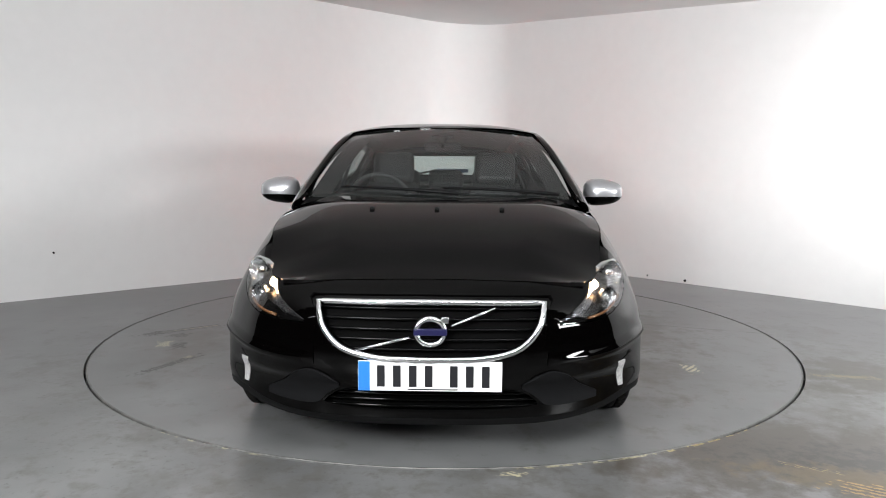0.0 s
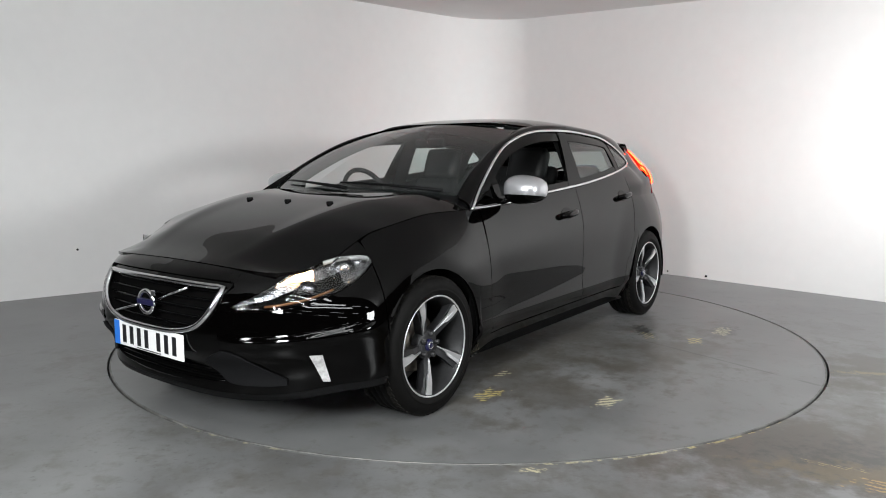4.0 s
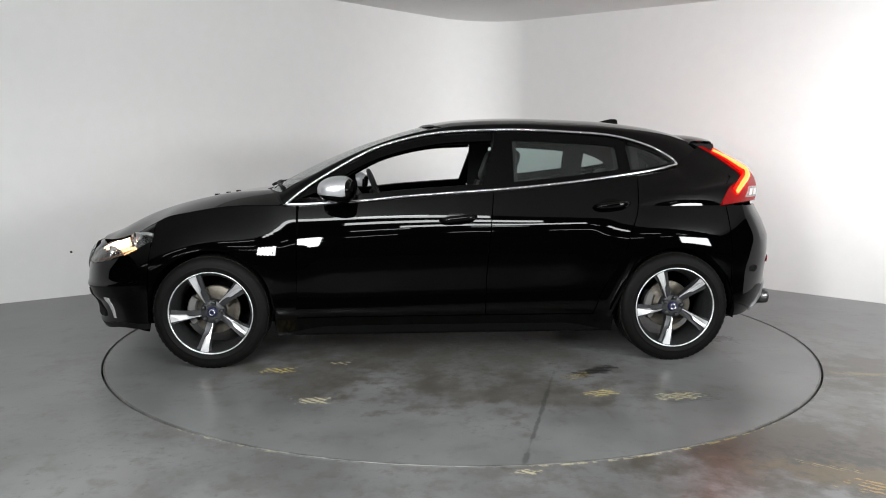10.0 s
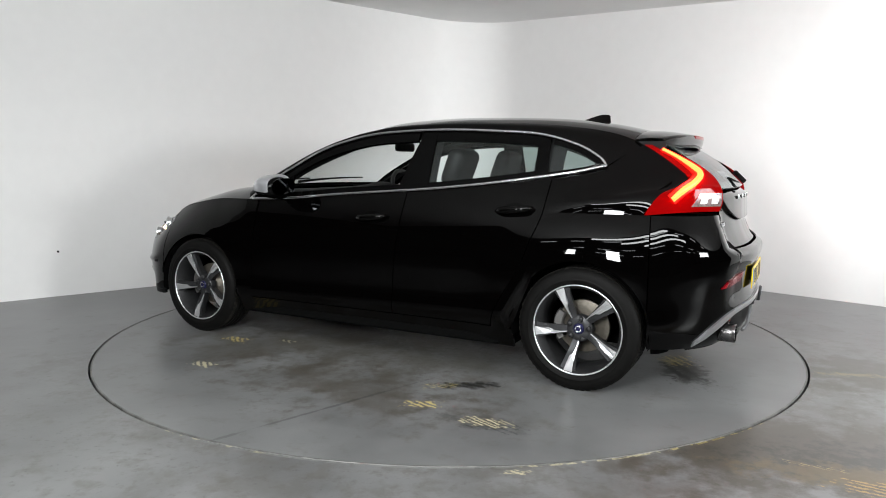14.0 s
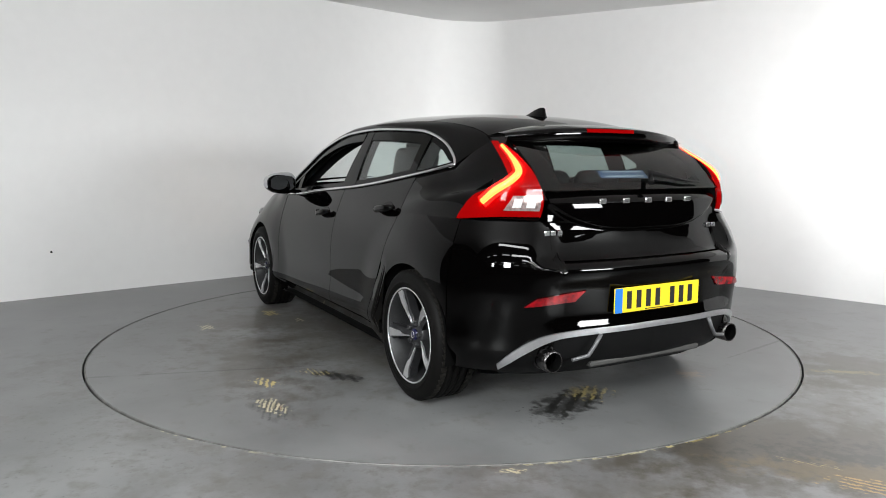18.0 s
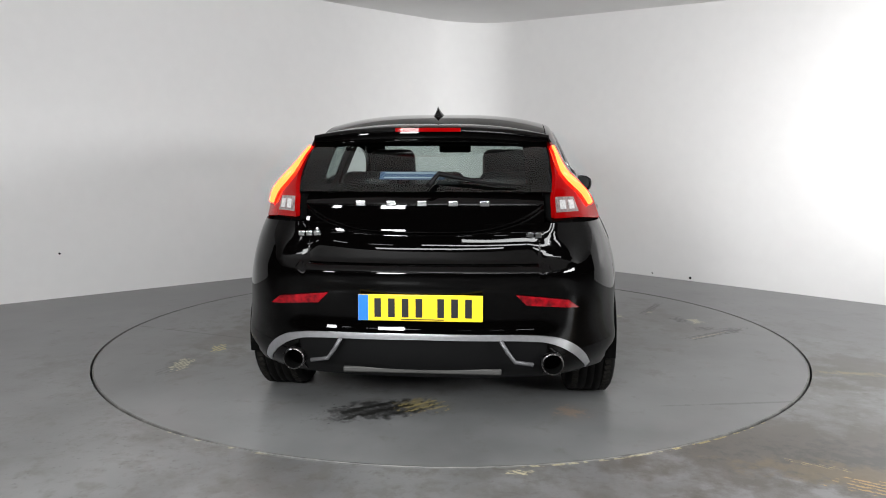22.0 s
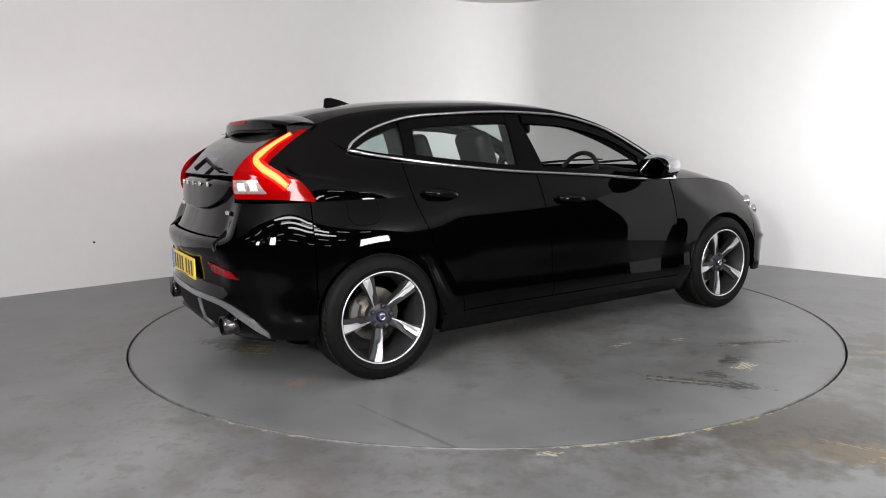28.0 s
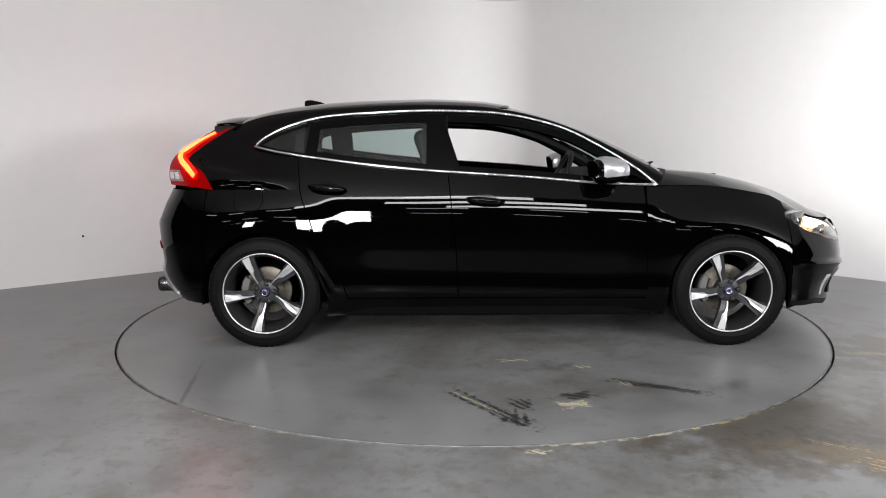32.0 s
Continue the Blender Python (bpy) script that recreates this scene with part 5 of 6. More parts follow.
def gate_point(u, z):
    s = END - (END - S_TG) * abs(u)
    p = skin(s, z)
    y = min(p[1], gate_in(max(z, 0.925)) - 0.004) if z > 0.9 else p[1] - 0.006 * abs(u)
    crease = 0.862 + 0.115 * abs(u) ** 3.5
    fade = 1 - smooth(0.98, 1.028, z)
    return (p[0] - 0.020 * smooth(crease - 0.010, crease + 0.004, z) * fade, math.copysign(y, u) if u else 0.0, z)


bm = bmesh.new()
sheet(bm, [[gate_point(u, z) for z in np.concatenate([np.linspace(0.738, 0.84, 10), np.linspace(0.844, 0.99, 42), np.linspace(0.996, 1.03, 6)])] for u in np.linspace(-1, 1, 81)], 0.012)
tailgate = part("tailgate", bm, PAINT, car)


def rear_glass(u, v):
    w = 0.548 if v < 0.5 else 0.548 - 0.020 * (v - 0.5) * 2
    b = Vector((-1.968 + 0.04 * u * u, w * u, 1.034))
    t = Vector((-1.665 + 0.02 * u * u, 0.53 * u, 1.258))
    p = b.lerp(t, v) + Vector((-0.5, 0, 0.8)) * 0.022 * 4 * v * (1 - v)
    edge = gate_in(min(p.z, 1.245)) - 0.006
    return Vector((p.x, max(-edge, min(edge, p.y)), p.z))


bm = bmesh.new()
sheet(bm, [[rear_glass(u, v) for v in np.linspace(0, 1, 16)] for u in np.linspace(-1, 1, 31)], 0.006)
rg = part("rear_window", bm, TINT, tailgate, "dark tinted rear window")
rg.visible_shadow = False
for lo, hi, ua, ub in ((0, 0.12, -1, 1), (0.86, 1, -1, 1), (0, 1, -1, -0.80), (0, 1, 0.80, 1)):
    bm = bmesh.new()
    sheet(bm, [[rear_glass(u, v) - Vector((-0.003, 0, 0.004)) for v in np.linspace(lo, hi, 8)] for u in np.linspace(ua, ub, 16)], 0.0)
    part("glass_border", bm, GLOSS_BLACK, rg, "black printed border")
# spoiler
bm = bmesh.new()
g = []
for u in np.linspace(-1, 1, 41):
    a = roof_point(u, 1.0)
    tip_x = -1.742 + 0.10 * abs(u) ** 2.2
    tip = Vector((tip_x, 0.545 * u, 1.312 - 0.030 * abs(u) ** 2.5))
    a = Vector(a) - Vector((0.003, 0, 0))
    row = [a.lerp(tip, q) + Vector((0, 0, 0.008 * math.sin(math.pi * q))) for q in np.linspace(0, 1, 8)]
    row += [tip + Vector((-0.006, 0, -0.012)), tip + Vector((-0.004, 0, -0.036)), tip + Vector((0.006, 0, -0.060)), tip + Vector((0.026, 0, -0.068)), Vector((-1.66, 0.54 * u, 1.258 - 0.008 * abs(u) ** 2))]
    g.append(row)
sheet(bm, g, 0.0)
spoiler = part("roof_spoiler", bm, PAINT, tailgate, "gloss black roof spoiler")
bm = bmesh.new()
sheet(bm, [[Vector((x, 0.54 * u, 1.2615 - 0.008 * abs(u) ** 2 + 0.02 * (x + 1.69))) for x in np.linspace(-1.69, -1.54, 4)] for u in np.linspace(-1, 1, 21)], 0.0)
part("spoiler_underside", bm, UNDER, spoiler, "matt black underside")
bm = bmesh.new()
sheet(bm, [[Vector((-1.7455 + 0.10 * abs(u) ** 2.2, 0.545 * u, 1.310 - 0.017 * j / 3)) + Vector((-0.004, 0, 0.001)) for j in range(4)] for u in np.linspace(-0.27, 0.27, 15)], 0.01)
part("high_brake_lamp", bm, RED_LENS, spoiler, "red high brake lamp")
# rear wiper
bm = bmesh.new()
tube(bm, [Vector(rear_glass(-0.05, 0.04)) + Vector((-0.03, 0, 0.015)), Vector(rear_glass(-0.12, 0.2)) + Vector((-0.022, 0, 0.02)), Vector(rear_glass(-0.5, 0.09)) + Vector((-0.014, 0, 0.01)), Vector(rear_glass(-0.72, 0.07)) + Vector((-0.012, 0, 0.008))], [0.014, 0.012, 0.007, 0.004], 8)
part("rear_wiper", bm, TRIM, tailgate, "black rear wiper")
# spaced chrome marks on the gate in place of lettering
for k, y in enumerate((0.262, 0.131, 0.0, -0.131, -0.262)):
    bm = bmesh.new()
    p = gate_point(y / 0.56, 0.985)
    block(bm, (p[0] - 0.007, y - 0.020, 0.974), (p[0] + 0.002, y + 0.020, 0.998), 0.004)
    part("gate_mark", bm, CHROME, tailgate, "small chrome mark")
for y, w in ((0.50, 0.05), (-0.47, 0.032)):
    bm = bmesh.new()
    p = gate_point(y / 0.56, 0.853)
    for k in range(3 if y > 0 else 2):
        block(bm, (p[0] - 0.008, y - w + k * 0.034, 0.842), (p[0] + 0.004, y - w + k * 0.034 + 0.026, 0.864), 0.003)
    part("model_mark", bm, CHROME, tailgate, "small chrome bars")
# dealer sticker in the rear window, bars only
bm = bmesh.new()
sheet(bm, [[rear_glass(u, v) - Vector((-0.006, 0, 0.006)) for v in (0.20, 0.25, 0.33)] for u in np.linspace(-0.16, 0.36, 8)], 0.0)
st = part("window_sticker", bm, STICKER, rg, "pale blue sticker with plain bars")
for v in (0.215, 0.29):
    bm = bmesh.new()
    sheet(bm, [[rear_glass(u, v + d) - Vector((-0.004, 0, 0.004)) for d in (0, 0.02)] for u in np.linspace(-0.12, 0.32, 6)], 0.0)
    part("sticker_bar", bm, STICKER_WHITE, st)
# aerial fin
fin_h = spline([0, 0.15, 0.45, 0.75, 0.88, 0.96, 1.0], [0.0, 0.012, 0.034, 0.049, 0.050, 0.042, 0.0])
bm = bmesh.new()
g = []
for k in range(22):
    a = k / 21
    h = fin_h(a)
    w = 0.032 * math.sin(math.pi * (0.06 + 0.86 * a)) ** 0.5
    row = []
    for t in np.linspace(-1, 1, 13):
        rise = max(1 - abs(t) ** 1.6, 0)
        x = -1.06 - 0.17 * a - 0.12 * h * rise
        row.append((x, w * t * (1 - 0.72 * rise * smooth(0.0, 0.03, h)), roof_c(x) - 0.003 + (h + 0.003) * rise))
    g.append(row)
sheet(bm, g, 0.0)
part("aerial_fin", bm, PAINT, car, "black shark-fin aerial")
# fuel flap outline on the right rear quarter
bm = bmesh.new()
pts = []
for k in range(32):
    a = k * math.tau / 32
    x, z = -1.40 + 0.085 * math.copysign(abs(math.cos(a)) ** 0.7, math.cos(a)), 0.860 + 0.075 * math.copysign(abs(math.sin(a)) ** 0.7, math.sin(a))
    p = on_skin(x, z)
    pts.append((p[0], -p[1] - 0.0005, p[2]))
tube(bm, pts, 0.0022, 6, closed=True)
part("fuel_flap_gap", bm, UNDER, car)

# ---- inner shell, floor pan, wheel housings ----
bm = bmesh.new()
g = []
for s in np.linspace(0.02, END - 0.02, 110):
    x = x_at(s)
    nx, ny = float(np.interp(s, STEP, NORM[:, 0])), float(np.interp(s, STEP, NORM[:, 1]))
    k = 0.03 if abs(x) < 1.66 else 0.115
    lo = arch(x) + 0.012 if abs(abs(x) - HUB) < ARCH else 0.19
    hi = min(belt_z(x) - 0.03, 0.985 if x < -1.6 else 9, 0.66 if x > 1.6 else 9)
    if x > 1.6:
        hi = 0.55
    row = []
    for j in range(9):
        p = skin(s, lo + (max(hi, lo + 0.02) - lo) * j / 8)
        row.append((p[0] - nx * k, p[1] - ny * k, p[2]))
    g.append(row)
for h in (g, flip_y(g)):
    sheet(bm, h, 0.0)
part("inner_shell", bm, UNDER, car, "dark inner body shell")
bm = bmesh.new()
block(bm, (-1.72, -0.60, 0.20), (2.0, 0.60, 0.26), 0.02)
block(bm, (-0.95, -0.82, 0.17), (0.95, 0.82, 0.26), 0.02)
part("floor_pan", bm, UNDER, car)
bm = bmesh.new()
sheet(bm, [[(x, 0.72 * u, bonnet_c(max(x, 1.05)) - 0.10) for u in np.linspace(-0.9, 0.9, 5)] for x in np.linspace(1.0, 1.75, 6)], 0.0)
part("engine_cover", bm, UNDER, car)
for hub in (HUB, -HUB):
    for m in (1, -1):
        bm = bmesh.new()
        rows = []
        for k in range(29):
            a = math.pi * (-0.06 + 1.12 * k / 28)
            rows.append([(hub + (ARCH + 0.006) * math.cos(a), y * m, WHEEL_Z + (ARCH + 0.006) * math.sin(a)) for y in (0.872, 0.80, 0.70, 0.58)])
        sheet(bm, rows, 0.0, None)
        inner = [bm.verts.new((hub + (ARCH + 0.006) * math.cos(math.pi * k / 16), 0.58 * m, WHEEL_Z + (ARCH + 0.006) * math.sin(math.pi * k / 16))) for k in range(17)]
        bm.faces.new(inner)
        part("wheel_housing", bm, UNDER, car)


# ---- wheels ----
def build_wheel():
    w = new("wheel")
    w.parent = car
    bm = bmesh.new()
    prof = [(-0.100, 0.226), (-0.112, 0.24), (-0.116, 0.27), (-0.110, 0.296), (-0.098, 0.311), (-0.085, 0.3165), (-0.062, 0.3180), (-0.060, 0.3110), (-0.052, 0.3110), (-0.050, 0.3182),
            (-0.022, 0.3184), (-0.020, 0.3112), (-0.012, 0.3112), (-0.010, 0.3184), (0.012, 0.3184), (0.014, 0.3112), (0.022, 0.3112), (0.024, 0.3184), (0.050, 0.3182), (0.052, 0.3110), (0.060, 0.3110), (0.062, 0.3180),
            (0.085, 0.3165), (0.098, 0.311), (0.104, 0.303), (0.108, 0.298), (0.113, 0.285), (0.1155, 0.268), (0.1155, 0.262), (0.1175, 0.260), (0.1165, 0.256), (0.112, 0.242), (0.104, 0.229), (0.098, 0.226)]
    lathe(bm, prof, 96)
    bmesh.ops.recalc_face_normals(bm, faces=bm.faces)
    tyre = part("tyre", bm, RUBBER, w, "black road tyre")
    bm = bmesh.new()
    for side in (-1, 1):
        for k in range(60):
            a = k * math.tau / 60
            m = Matrix.Rotation(-a, 4, "Y") @ Matrix.Translation((0.3165, side * 0.0745, 0)) @ Matrix.Rotation(radians(18 * side), 4, "X")
            block(bm, (-0.006, -0.014, -0.0125), (0.0018, 0.014, 0.0125), 0, m)
    bmesh.ops.recalc_face_normals(bm, faces=bm.faces)
    tagged(part("tread_block", bm, TREAD, tyre, "dusty tread blocks"), kind="stuff")
    bm = bmesh.new()
    lathe(bm, [(0.098, 0.2335), (0.106, 0.2335), (0.108, 0.229), (0.104, 0.2235), (0.092, 0.2185), (0.060, 0.206), (0.0, 0.198), (-0.10, 0.205), (-0.112, 0.232)], 72)
    bmesh.ops.recalc_face_normals(bm, faces=bm.faces)
    rim = part("rim", bm, BARREL, w, "dark grey alloy rim")
    bm = bmesh.new()
    lathe(bm, [(0.1075, 0.2338), (0.1100, 0.2320), (0.1095, 0.2282), (0.1050, 0.2255)], 80)
    bmesh.ops.recalc_face_normals(bm, faces=bm.faces)
    part("rim_lip", bm, ALLOY_CUT, rim, "bright machined rim lip")

    def prism(outline, y_at_r, depth, mat, name, parent_, lab=""):
        bm = bmesh.new()
        f, b = [], []
        for r, t in outline:
            y = y_at_r(r)
            x, z = r, t
            f.append(bm.verts.new((x, y, z)))
            b.append(bm.verts.new((x * 0.99, y - depth, z * 0.8)))
        bm.faces.new(f)
        bm.faces.new(b[::-1])
        for i in range(len(f)):
            j = (i + 1) % len(f)
            bm.faces.new((f[j], f[i], b[i], b[j]))
        bmesh.ops.bevel(bm, geom=[e for e in bm.edges if all(v in f for v in e.verts)], offset=0.0025, segments=2, affect="EDGES")
        bmesh.ops.recalc_face_normals(bm, faces=bm.faces)
        return bm
    face = lambda r: 0.070 + 0.034 * smooth(0.04, 0.20, r)
    for k in range(5):
        phi = radians(-101 + 72 * k)
        c, s = math.cos(phi), math.sin(phi)
        # x along the spoke, z across it -> seen from outside, turned to phi
        turn = Matrix(((-c, 0, s, 0), (0, 1, 0, 0), (s, 0, c, 0), (0, 0, 0, 1)))
        body = [(0.035, -0.020), (0.075, -0.019), (0.13, -0.027), (0.185, -0.040), (0.222, -0.051), (0.2265, -0.02), (0.2265, 0.018), (0.2235, 0.038), (0.17, 0.026), (0.10, 0.0185), (0.06, 0.018), (0.035, 0.018)]
        bm = prism(body, lambda r: face(r) - 0.010, 0.045, ALLOY_DARK, "spoke", w)
        for v in bm.verts:
            v.co = turn @ v.co
        bmesh.ops.recalc_face_normals(bm, faces=bm.faces)
        sp = part("spoke", bm, ALLOY_DARK, w, "two-tone alloy spoke")
        cut = [(0.062, 0.0115), (0.100, 0.0115), (0.128, 0.006), (0.142, -0.010), (0.185, -0.017), (0.2250, -0.024), (0.2262, -0.005), (0.2262, 0.010), (0.2245, 0.024), (0.17, 0.0185), (0.10, 0.0165), (0.066, 0.0160)]
        bm = prism(cut, face, 0.012, ALLOY_CUT, "spoke_face", sp)
        for v in bm.verts:
            v.co = turn @ v.co
        bmesh.ops.recalc_face_normals(bm, faces=bm.faces)
        part("spoke_face", bm, ALLOY_CUT, sp, "bright machined face")
        # wheel bolt between the spokes
        a = phi + radians(36)
        bm = bmesh.new()
        lathe(bm, [(0.052, 0.0125), (0.080, 0.0125), (0.084, 0.010), (0.084, 0.001)], 14)
        for v in bm.verts:
            v.co += Vector((-0.053 * math.cos(a), 0, 0.053 * math.sin(a)))
        bmesh.ops.recalc_face_normals(bm, faces=bm.faces)
        part("wheel_bolt", bm, BARREL, w)
    bm = bmesh.new()
    lathe(bm, [(0.02, 0.070), (0.058, 0.070), (0.066, 0.062), (0.068, 0.036), (0.066, 0.001)], 40)
    bmesh.ops.recalc_face_normals(bm, faces=bm.faces)
    hub = part("hub", bm, ALLOY_DARK, w)
    bm = bmesh.new()
    lathe(bm, [(0.064, 0.028), (0.075, 0.027), (0.079, 0.022), (0.080, 0.001)], 32)
    bmesh.ops.recalc_face_normals(bm, faces=bm.faces)
    cap = part("hub_cap", bm, BLUE_BADGE, hub, "dark blue centre cap")
    bm = bmesh.new()
    tube(bm, [(0.0150 * math.cos(k * math.tau / 24), 0.0805, 0.0150 * math.sin(k * math.tau / 24)) for k in range(24)], 0.0035, 8, closed=True)
    part("cap_ring", bm, CHROME, cap)
    bm = bmesh.new()
    lathe(bm, [(-0.018, 0.138), (-0.014, 0.138), (-0.012, 0.134), (-0.012, 0.075), (0.0, 0.074), (0.0, 0.001)], 48)
    lathe(bm, [(-0.042, 0.001), (-0.042, 0.138), (-0.018, 0.138)], 48)
    bmesh.ops.recalc_face_normals(bm, faces=bm.faces)
    part("brake_disc", bm, IRON, w, "worn steel brake disc")
    bm = bmesh.new()
    arcs = []
    for k in range(13):
        a = radians(146 + 5.6 * k)
        grow = 0.86 + 0.14 * math.sin(math.pi * k / 12)
        arcs.append([bm.verts.new((-(0.128 + dr * grow) * math.cos(a), y, (0.128 + dr * grow) * math.sin(a))) for dr, y in ((-0.026, -0.04), (-0.026, 0.012), (-0.018, 0.020), (0.018, 0.020), (0.026, 0.010), (0.026, -0.04))])
    for p, q in zip(arcs, arcs[1:]):
        for i in range(6):
            bm.faces.new((p[i], p[(i + 1) % 6], q[(i + 1) % 6], q[i]))
    bm.faces.new(arcs[0][::-1])
    bm.faces.new(arcs[-1])
    bmesh.ops.recalc_face_normals(bm, faces=bm.faces)
    part("brake_caliper", bm, shader("cast_caliper", (0.15, 0.145, 0.14), 0.5, 0.6), w, "grey brake caliper")
    return w


wheel = build_wheel()
wheel.matrix_basis = pose(HUB, 0.772, WHEEL_Z)
tagged(wheel, "two-tone five-spoke alloy wheel")
wheel.name = "wheel"
copy_thing(wheel, pose(-HUB, 0.772, WHEEL_Z))
copy_thing(wheel, pose(HUB, -0.772, WHEEL_Z, 0, 0, 180))
copy_thing(wheel, pose(-HUB, -0.772, WHEEL_Z, 0, 0, 180))

# ---- cabin ----
bm = bmesh.new()
g = []
for y in np.linspace(-0.70, 0.70, 25):
    hump = 0.035 * math.exp(-((y + 0.37) / 0.20) ** 2)
    prof = [(1.02 - 0.12 * abs(y / 0.7) ** 2, 0.955), (0.80, 0.975), (0.66, 0.975 + hump), (0.58, 0.955 + hump), (0.54, 0.90), (0.55, 0.78), (0.62, 0.60), (0.75, 0.45)]
    g.append([(x, y, z) for x, z in prof])
sheet(bm, g, 0.0, None)
part("dashboard", bm, CABIN, car, "dark moulded dashboard")
sw = new("steering_wheel")
sw.parent = car
tagged(sw, "black leather steering wheel with silver spokes")
bm = bmesh.new()
tube(bm, [(0, 0.182 * math.cos(k * math.tau / 40), 0.182 * math.sin(k * math.tau / 40)) for k in range(40)], 0.0155, 10, closed=True)
part("wheel_rim", bm, LEATHER, sw)
bm = bmesh.new()
block(bm, (0.0, -0.07, -0.06), (0.05, 0.07, 0.055), 0.02)
part("wheel_hub", bm, CABIN, sw)
for a in (0, 180, 270):
    bm = bmesh.new()
    block(bm, (-0.004, 0.05, -0.018), (0.012, 0.178, 0.018), 0.005, Matrix.Rotation(radians(a), 4, "X"))
    part("wheel_spoke", bm, SATIN, sw, "satin silver spoke")
sw.matrix_basis = pose(0.42, -0.37, 0.925, 0, 22, 0)


def build_seat(name, x, y, width, rake, top, head):
    seat = new(name)
    seat.parent = car
    tagged(seat, "black leather car seat with headrest")
    bm = bmesh.new()
    block(bm, (x - 0.02, y - width / 2, 0.38), (x + 0.50, y + width / 2, 0.56), 0.05)
    part("cushion", bm, LEATHER, seat)
    bm = bmesh.new()
    m = Matrix.Translation((x, y, 0.50)) @ Matrix.Rotation(radians(-rake), 4, "Y")
    rows = []
    for k in range(10):
        h = k / 9
        w = width / 2 * (1.0 - 0.30 * smooth(0.55, 1.0, h))
        rows.append([m @ Vector((0.055 * math.cos(a) - 0.05 + (0.03 if abs(math.sin(a)) > 0.7 else 0), w * math.copysign(abs(math.sin(a)) ** 0.6, math.sin(a)), h * top)) for a in np.linspace(0, math.tau, 21)[:-1]])
    vs = [[bm.verts.new(p) for p in r] for r in rows]
    for a, b in zip(vs, vs[1:]):
        for i in range(20):
            bm.faces.new((a[i], a[(i + 1) % 20], b[(i + 1) % 20], b[i])).smooth = True
    bm.faces.new(vs[-1])
    bm.faces.new(vs[0][::-1])
    bmesh.ops.recalc_face_normals(bm, faces=bm.faces)
    part("backrest", bm, LEATHER, seat)
    for yy in ((0,) if head == 1 else (-0.36, 0, 0.36)):
        bm = bmesh.new()
        block(bm, (-0.095, yy - 0.145, top + 0.0), (0.015, yy + 0.145, top + (0.24 if head == 1 else 0.17)), 0.05, m)
        part("headrest", bm, LEATHER, seat)
        for d in (-0.05, 0.05):
            bm = bmesh.new()
            tube(bm, [m @ Vector((-0.04, yy + d, top - 0.03)), m @ Vector((-0.04, yy + d, top + 0.06))], 0.006, 6)
            part("headrest_post", bm, CHROME, seat)
    return seat


build_seat("front_seat", -0.13, 0.36, 0.50, 20, 0.56, 1)
build_seat("front_seat", -0.13, -0.36, 0.50, 20, 0.56, 1)
build_seat("rear_bench", -0.98, 0.0, 1.24, 22, 0.50, 3)
bm = bmesh.new()
block(bm, (-1.80, -0.52, 0.965), (-1.25, 0.52, 0.985), 0.006)
part("parcel_shelf", bm, CABIN, car, "dark parcel shelf")
bm = bmesh.new()
sheet(bm, [[Vector(roof_point(u * 0.98, v)) - Vector((0, 0, 0.028)) for v in np.linspace(0.02, 1, 14)] for u in np.linspace(-1, 1, 17)], 0.0, True)
part("headlining", bm, shader("grey_headlining", (0.10, 0.10, 0.10), 0.9), car, "grey cloth headlining")
bm = bmesh.new()
block(bm, (0.20, -0.115, 1.232), (0.235, 0.115, 1.292), 0.016)
mirror_in = part("interior_mirror", bm, CABIN, car, "dark interior mirror")
bm = bmesh.new()
tube(bm, [(0.235, 0, 1.27), (0.26, 0, 1.295), (0.24, 0, 1.325)], [0.014, 0.02, 0.035], 8)
block(bm, (0.15, -0.07, 1.312), (0.265, 0.07, 1.336), 0.012)
part("sensor_pod", bm, CABIN, mirror_in)
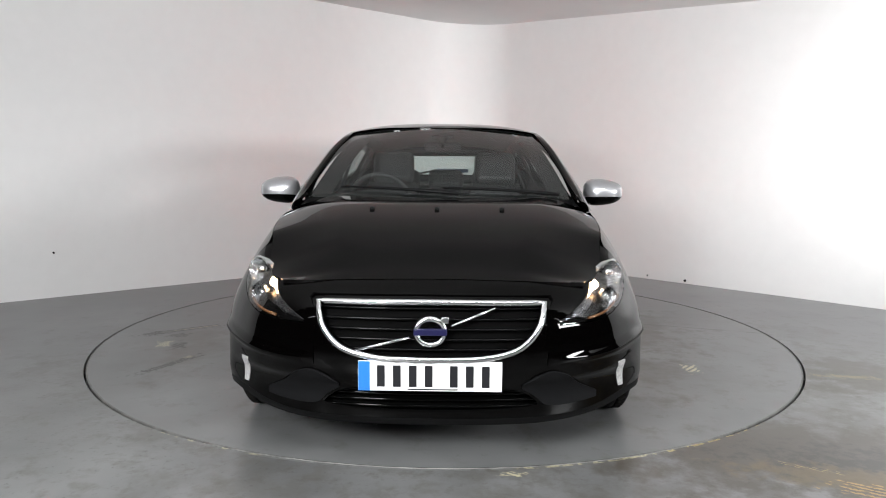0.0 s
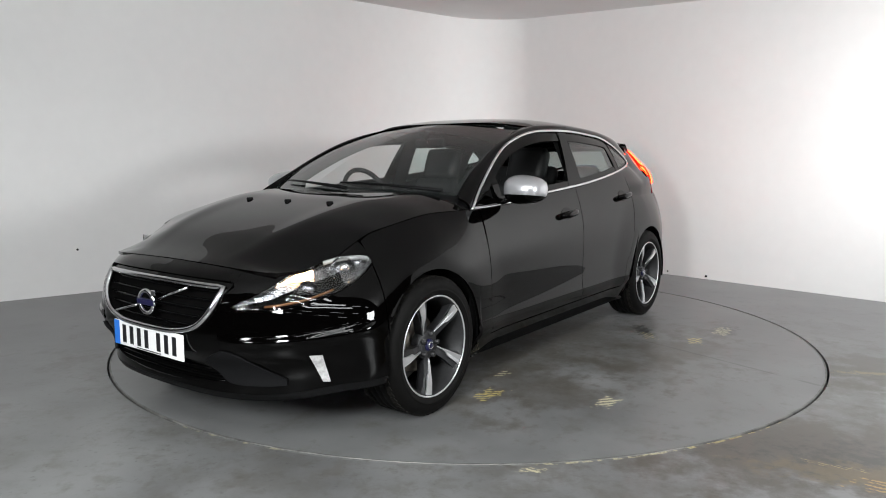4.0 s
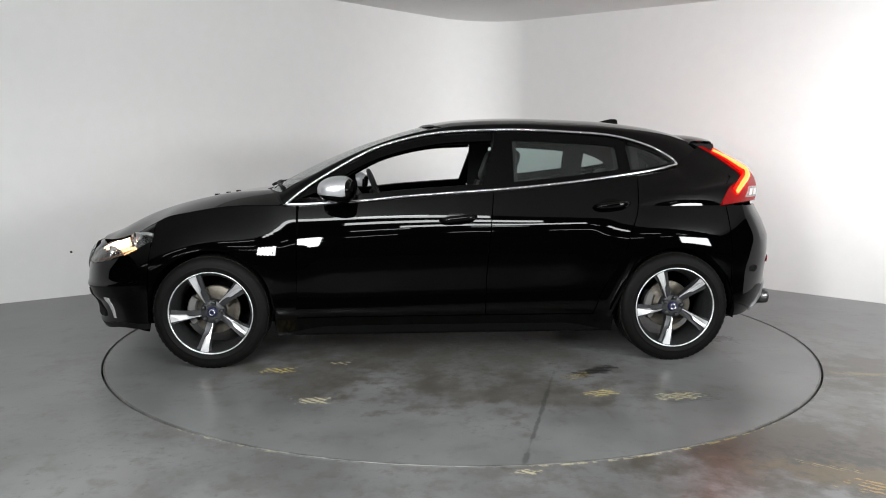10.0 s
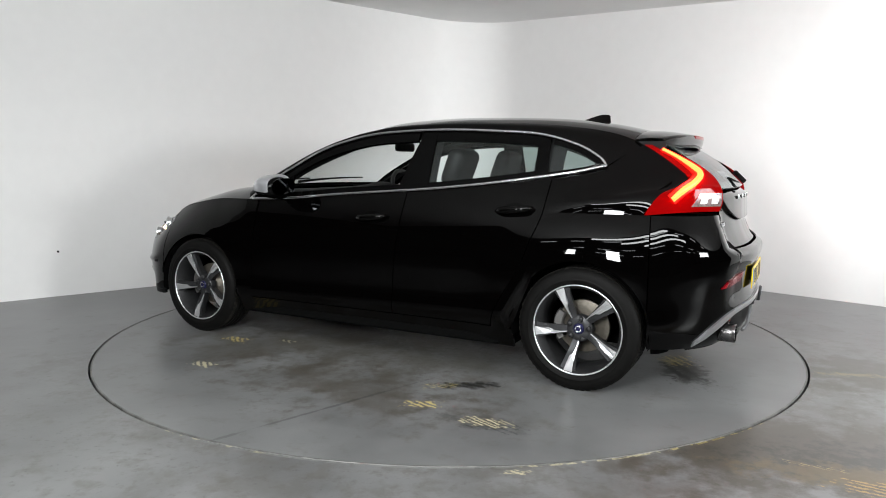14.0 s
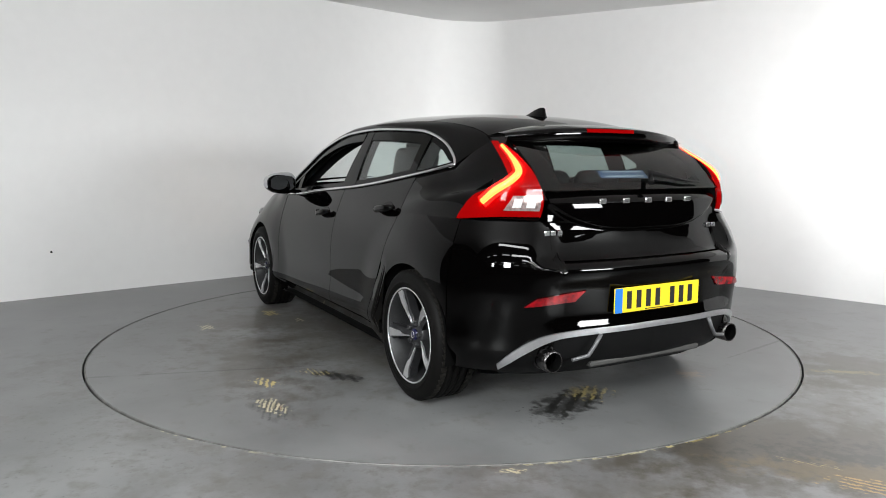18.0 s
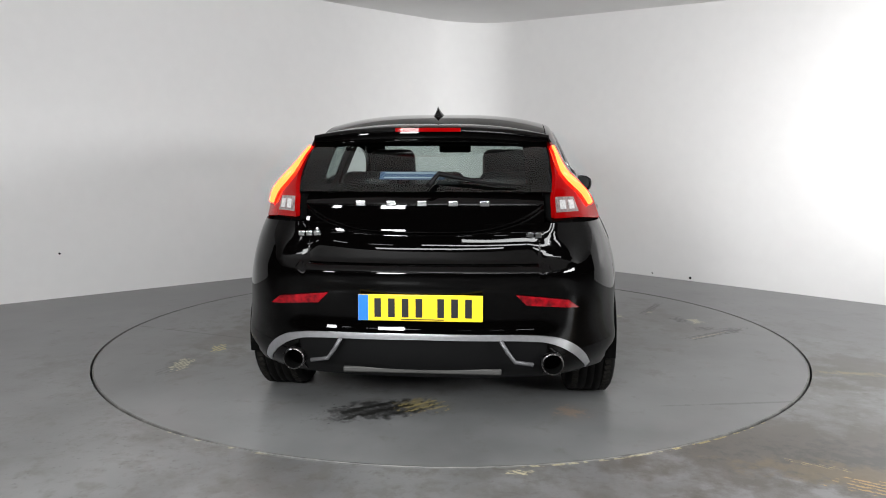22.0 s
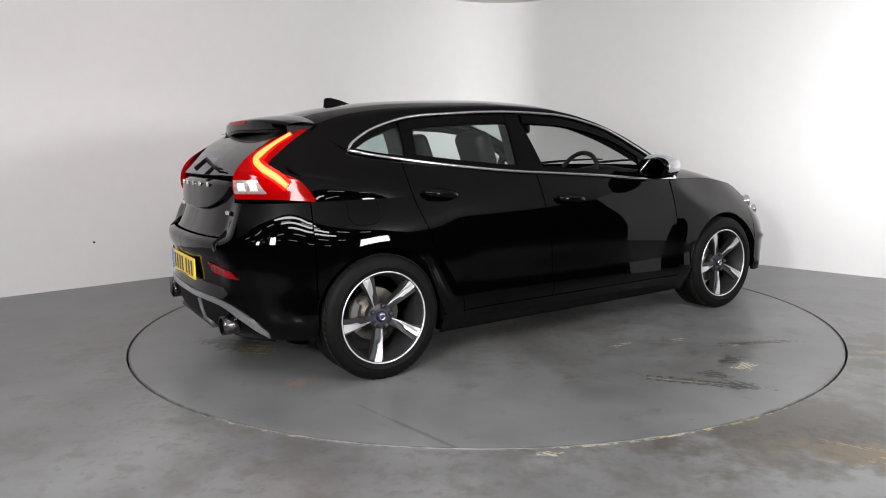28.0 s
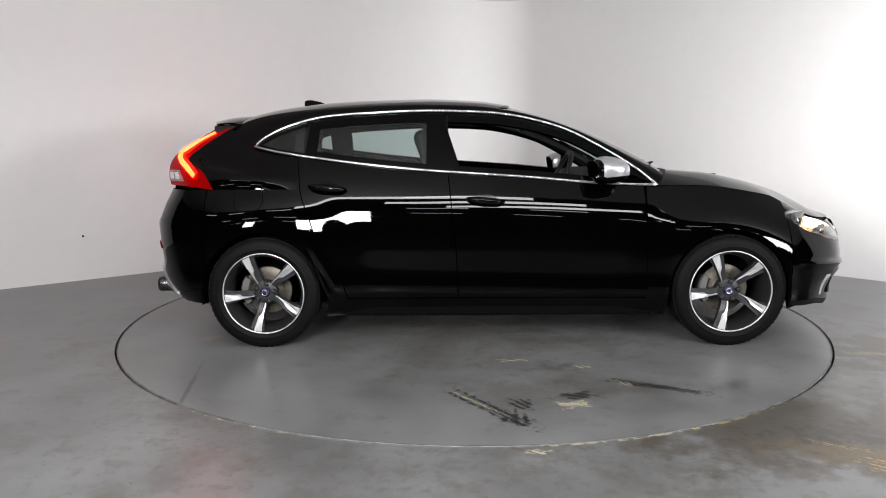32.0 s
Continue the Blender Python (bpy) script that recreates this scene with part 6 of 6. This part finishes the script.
for m in (1, -1):
    bm = bmesh.new()
    pts = [[(x, (upper(x, z).y - 0.05) * m, z) for z in np.linspace(0.95, 1.33, 6)] for x in np.linspace(-0.42, -0.27, 4)]
    sheet(bm, pts, 0.0)
    part("pillar_lining", bm, CABIN, car)
    bm = bmesh.new()
    pts = [[(x, (belt_y(x) - 0.06 - 0.03 * j / 5) * m, belt_z(x) - 0.015 - 0.35 * j / 5) for j in range(6)] for x in np.linspace(-1.05, 0.70, 20)]
    sheet(bm, pts, 0.0)
    part("door_lining", bm, CABIN, car)
    bm = bmesh.new()
    pts = [[Vector((p[0], p[1] * m, p[2])) for p in ((RAIL[k][0], RAIL[k][1] - 0.03, RAIL[k][2] - 0.03), (DLO[k][0], DLO[k][1] - 0.045, DLO[k][2] - 0.055))] for k in range(0, 120, 3)]
    sheet(bm, pts, 0.0)
    part("rail_lining", bm, CABIN, car)
    bm = bmesh.new()
    pts = [[Vector((RAIL[k][0] - 0.015, (RAIL[k][1] - 0.02 - 0.085 * j / 3) * m, RAIL[k][2] - 0.03 - 0.012 * j)) for j in range(4)] for k in range(0, 50, 3)]
    sheet(bm, pts, 0.0)
    part("pillar_trim", bm, CABIN, car, "dark front pillar trim")
    bm = bmesh.new()
    pts = [[(x, (0.66 + (0.54 - 0.66) * (z - 1.0) / 0.27) * m, z) for z in np.linspace(0.95, 1.27, 5)] for x in np.linspace(-1.66, -1.31, 5)]
    sheet(bm, pts, 0.0)
    pts = [[(x, (upper(x, z).y - 0.045) * m, z) for z in np.linspace(0.98, 1.32, 6)] for x in np.linspace(-1.16, -1.0, 5)]
    sheet(bm, pts, 0.0)
    part("rear_pillar_lining", bm, CABIN, car)

# small scuffs on the walls
for base, d, u, z, r in ((CORNER, LEFT, 4.74, 0.385, 0.012), (CORNER, RIGHT, 2.97, 0.030, 0.016), (CORNER, RIGHT, 2.56, 0.034, 0.011)):
    p = base + d * u
    bm = bmesh.new()
    bmesh.ops.create_icosphere(bm, subdivisions=2, radius=r)
    for v in bm.verts:
        v.co *= 1 + 0.3 * noise.noise(v.co * 90)
        v.co = Vector((p.x, p.y, z)) + v.co * 0.8
    tagged(new("wall_plug", mesh_of("wall_plug", bm, TRIM)), "small dark plug stuck on the white wall", "plug")


def motions():
    rows = [(t, pose(0, 0, 0, 0, 0, a)) for t, a in TURN]
    walk(turntable, rows)
    walk(car, [(t, m @ Matrix.Translation(CAR_AT)) for t, m in rows])


motions()
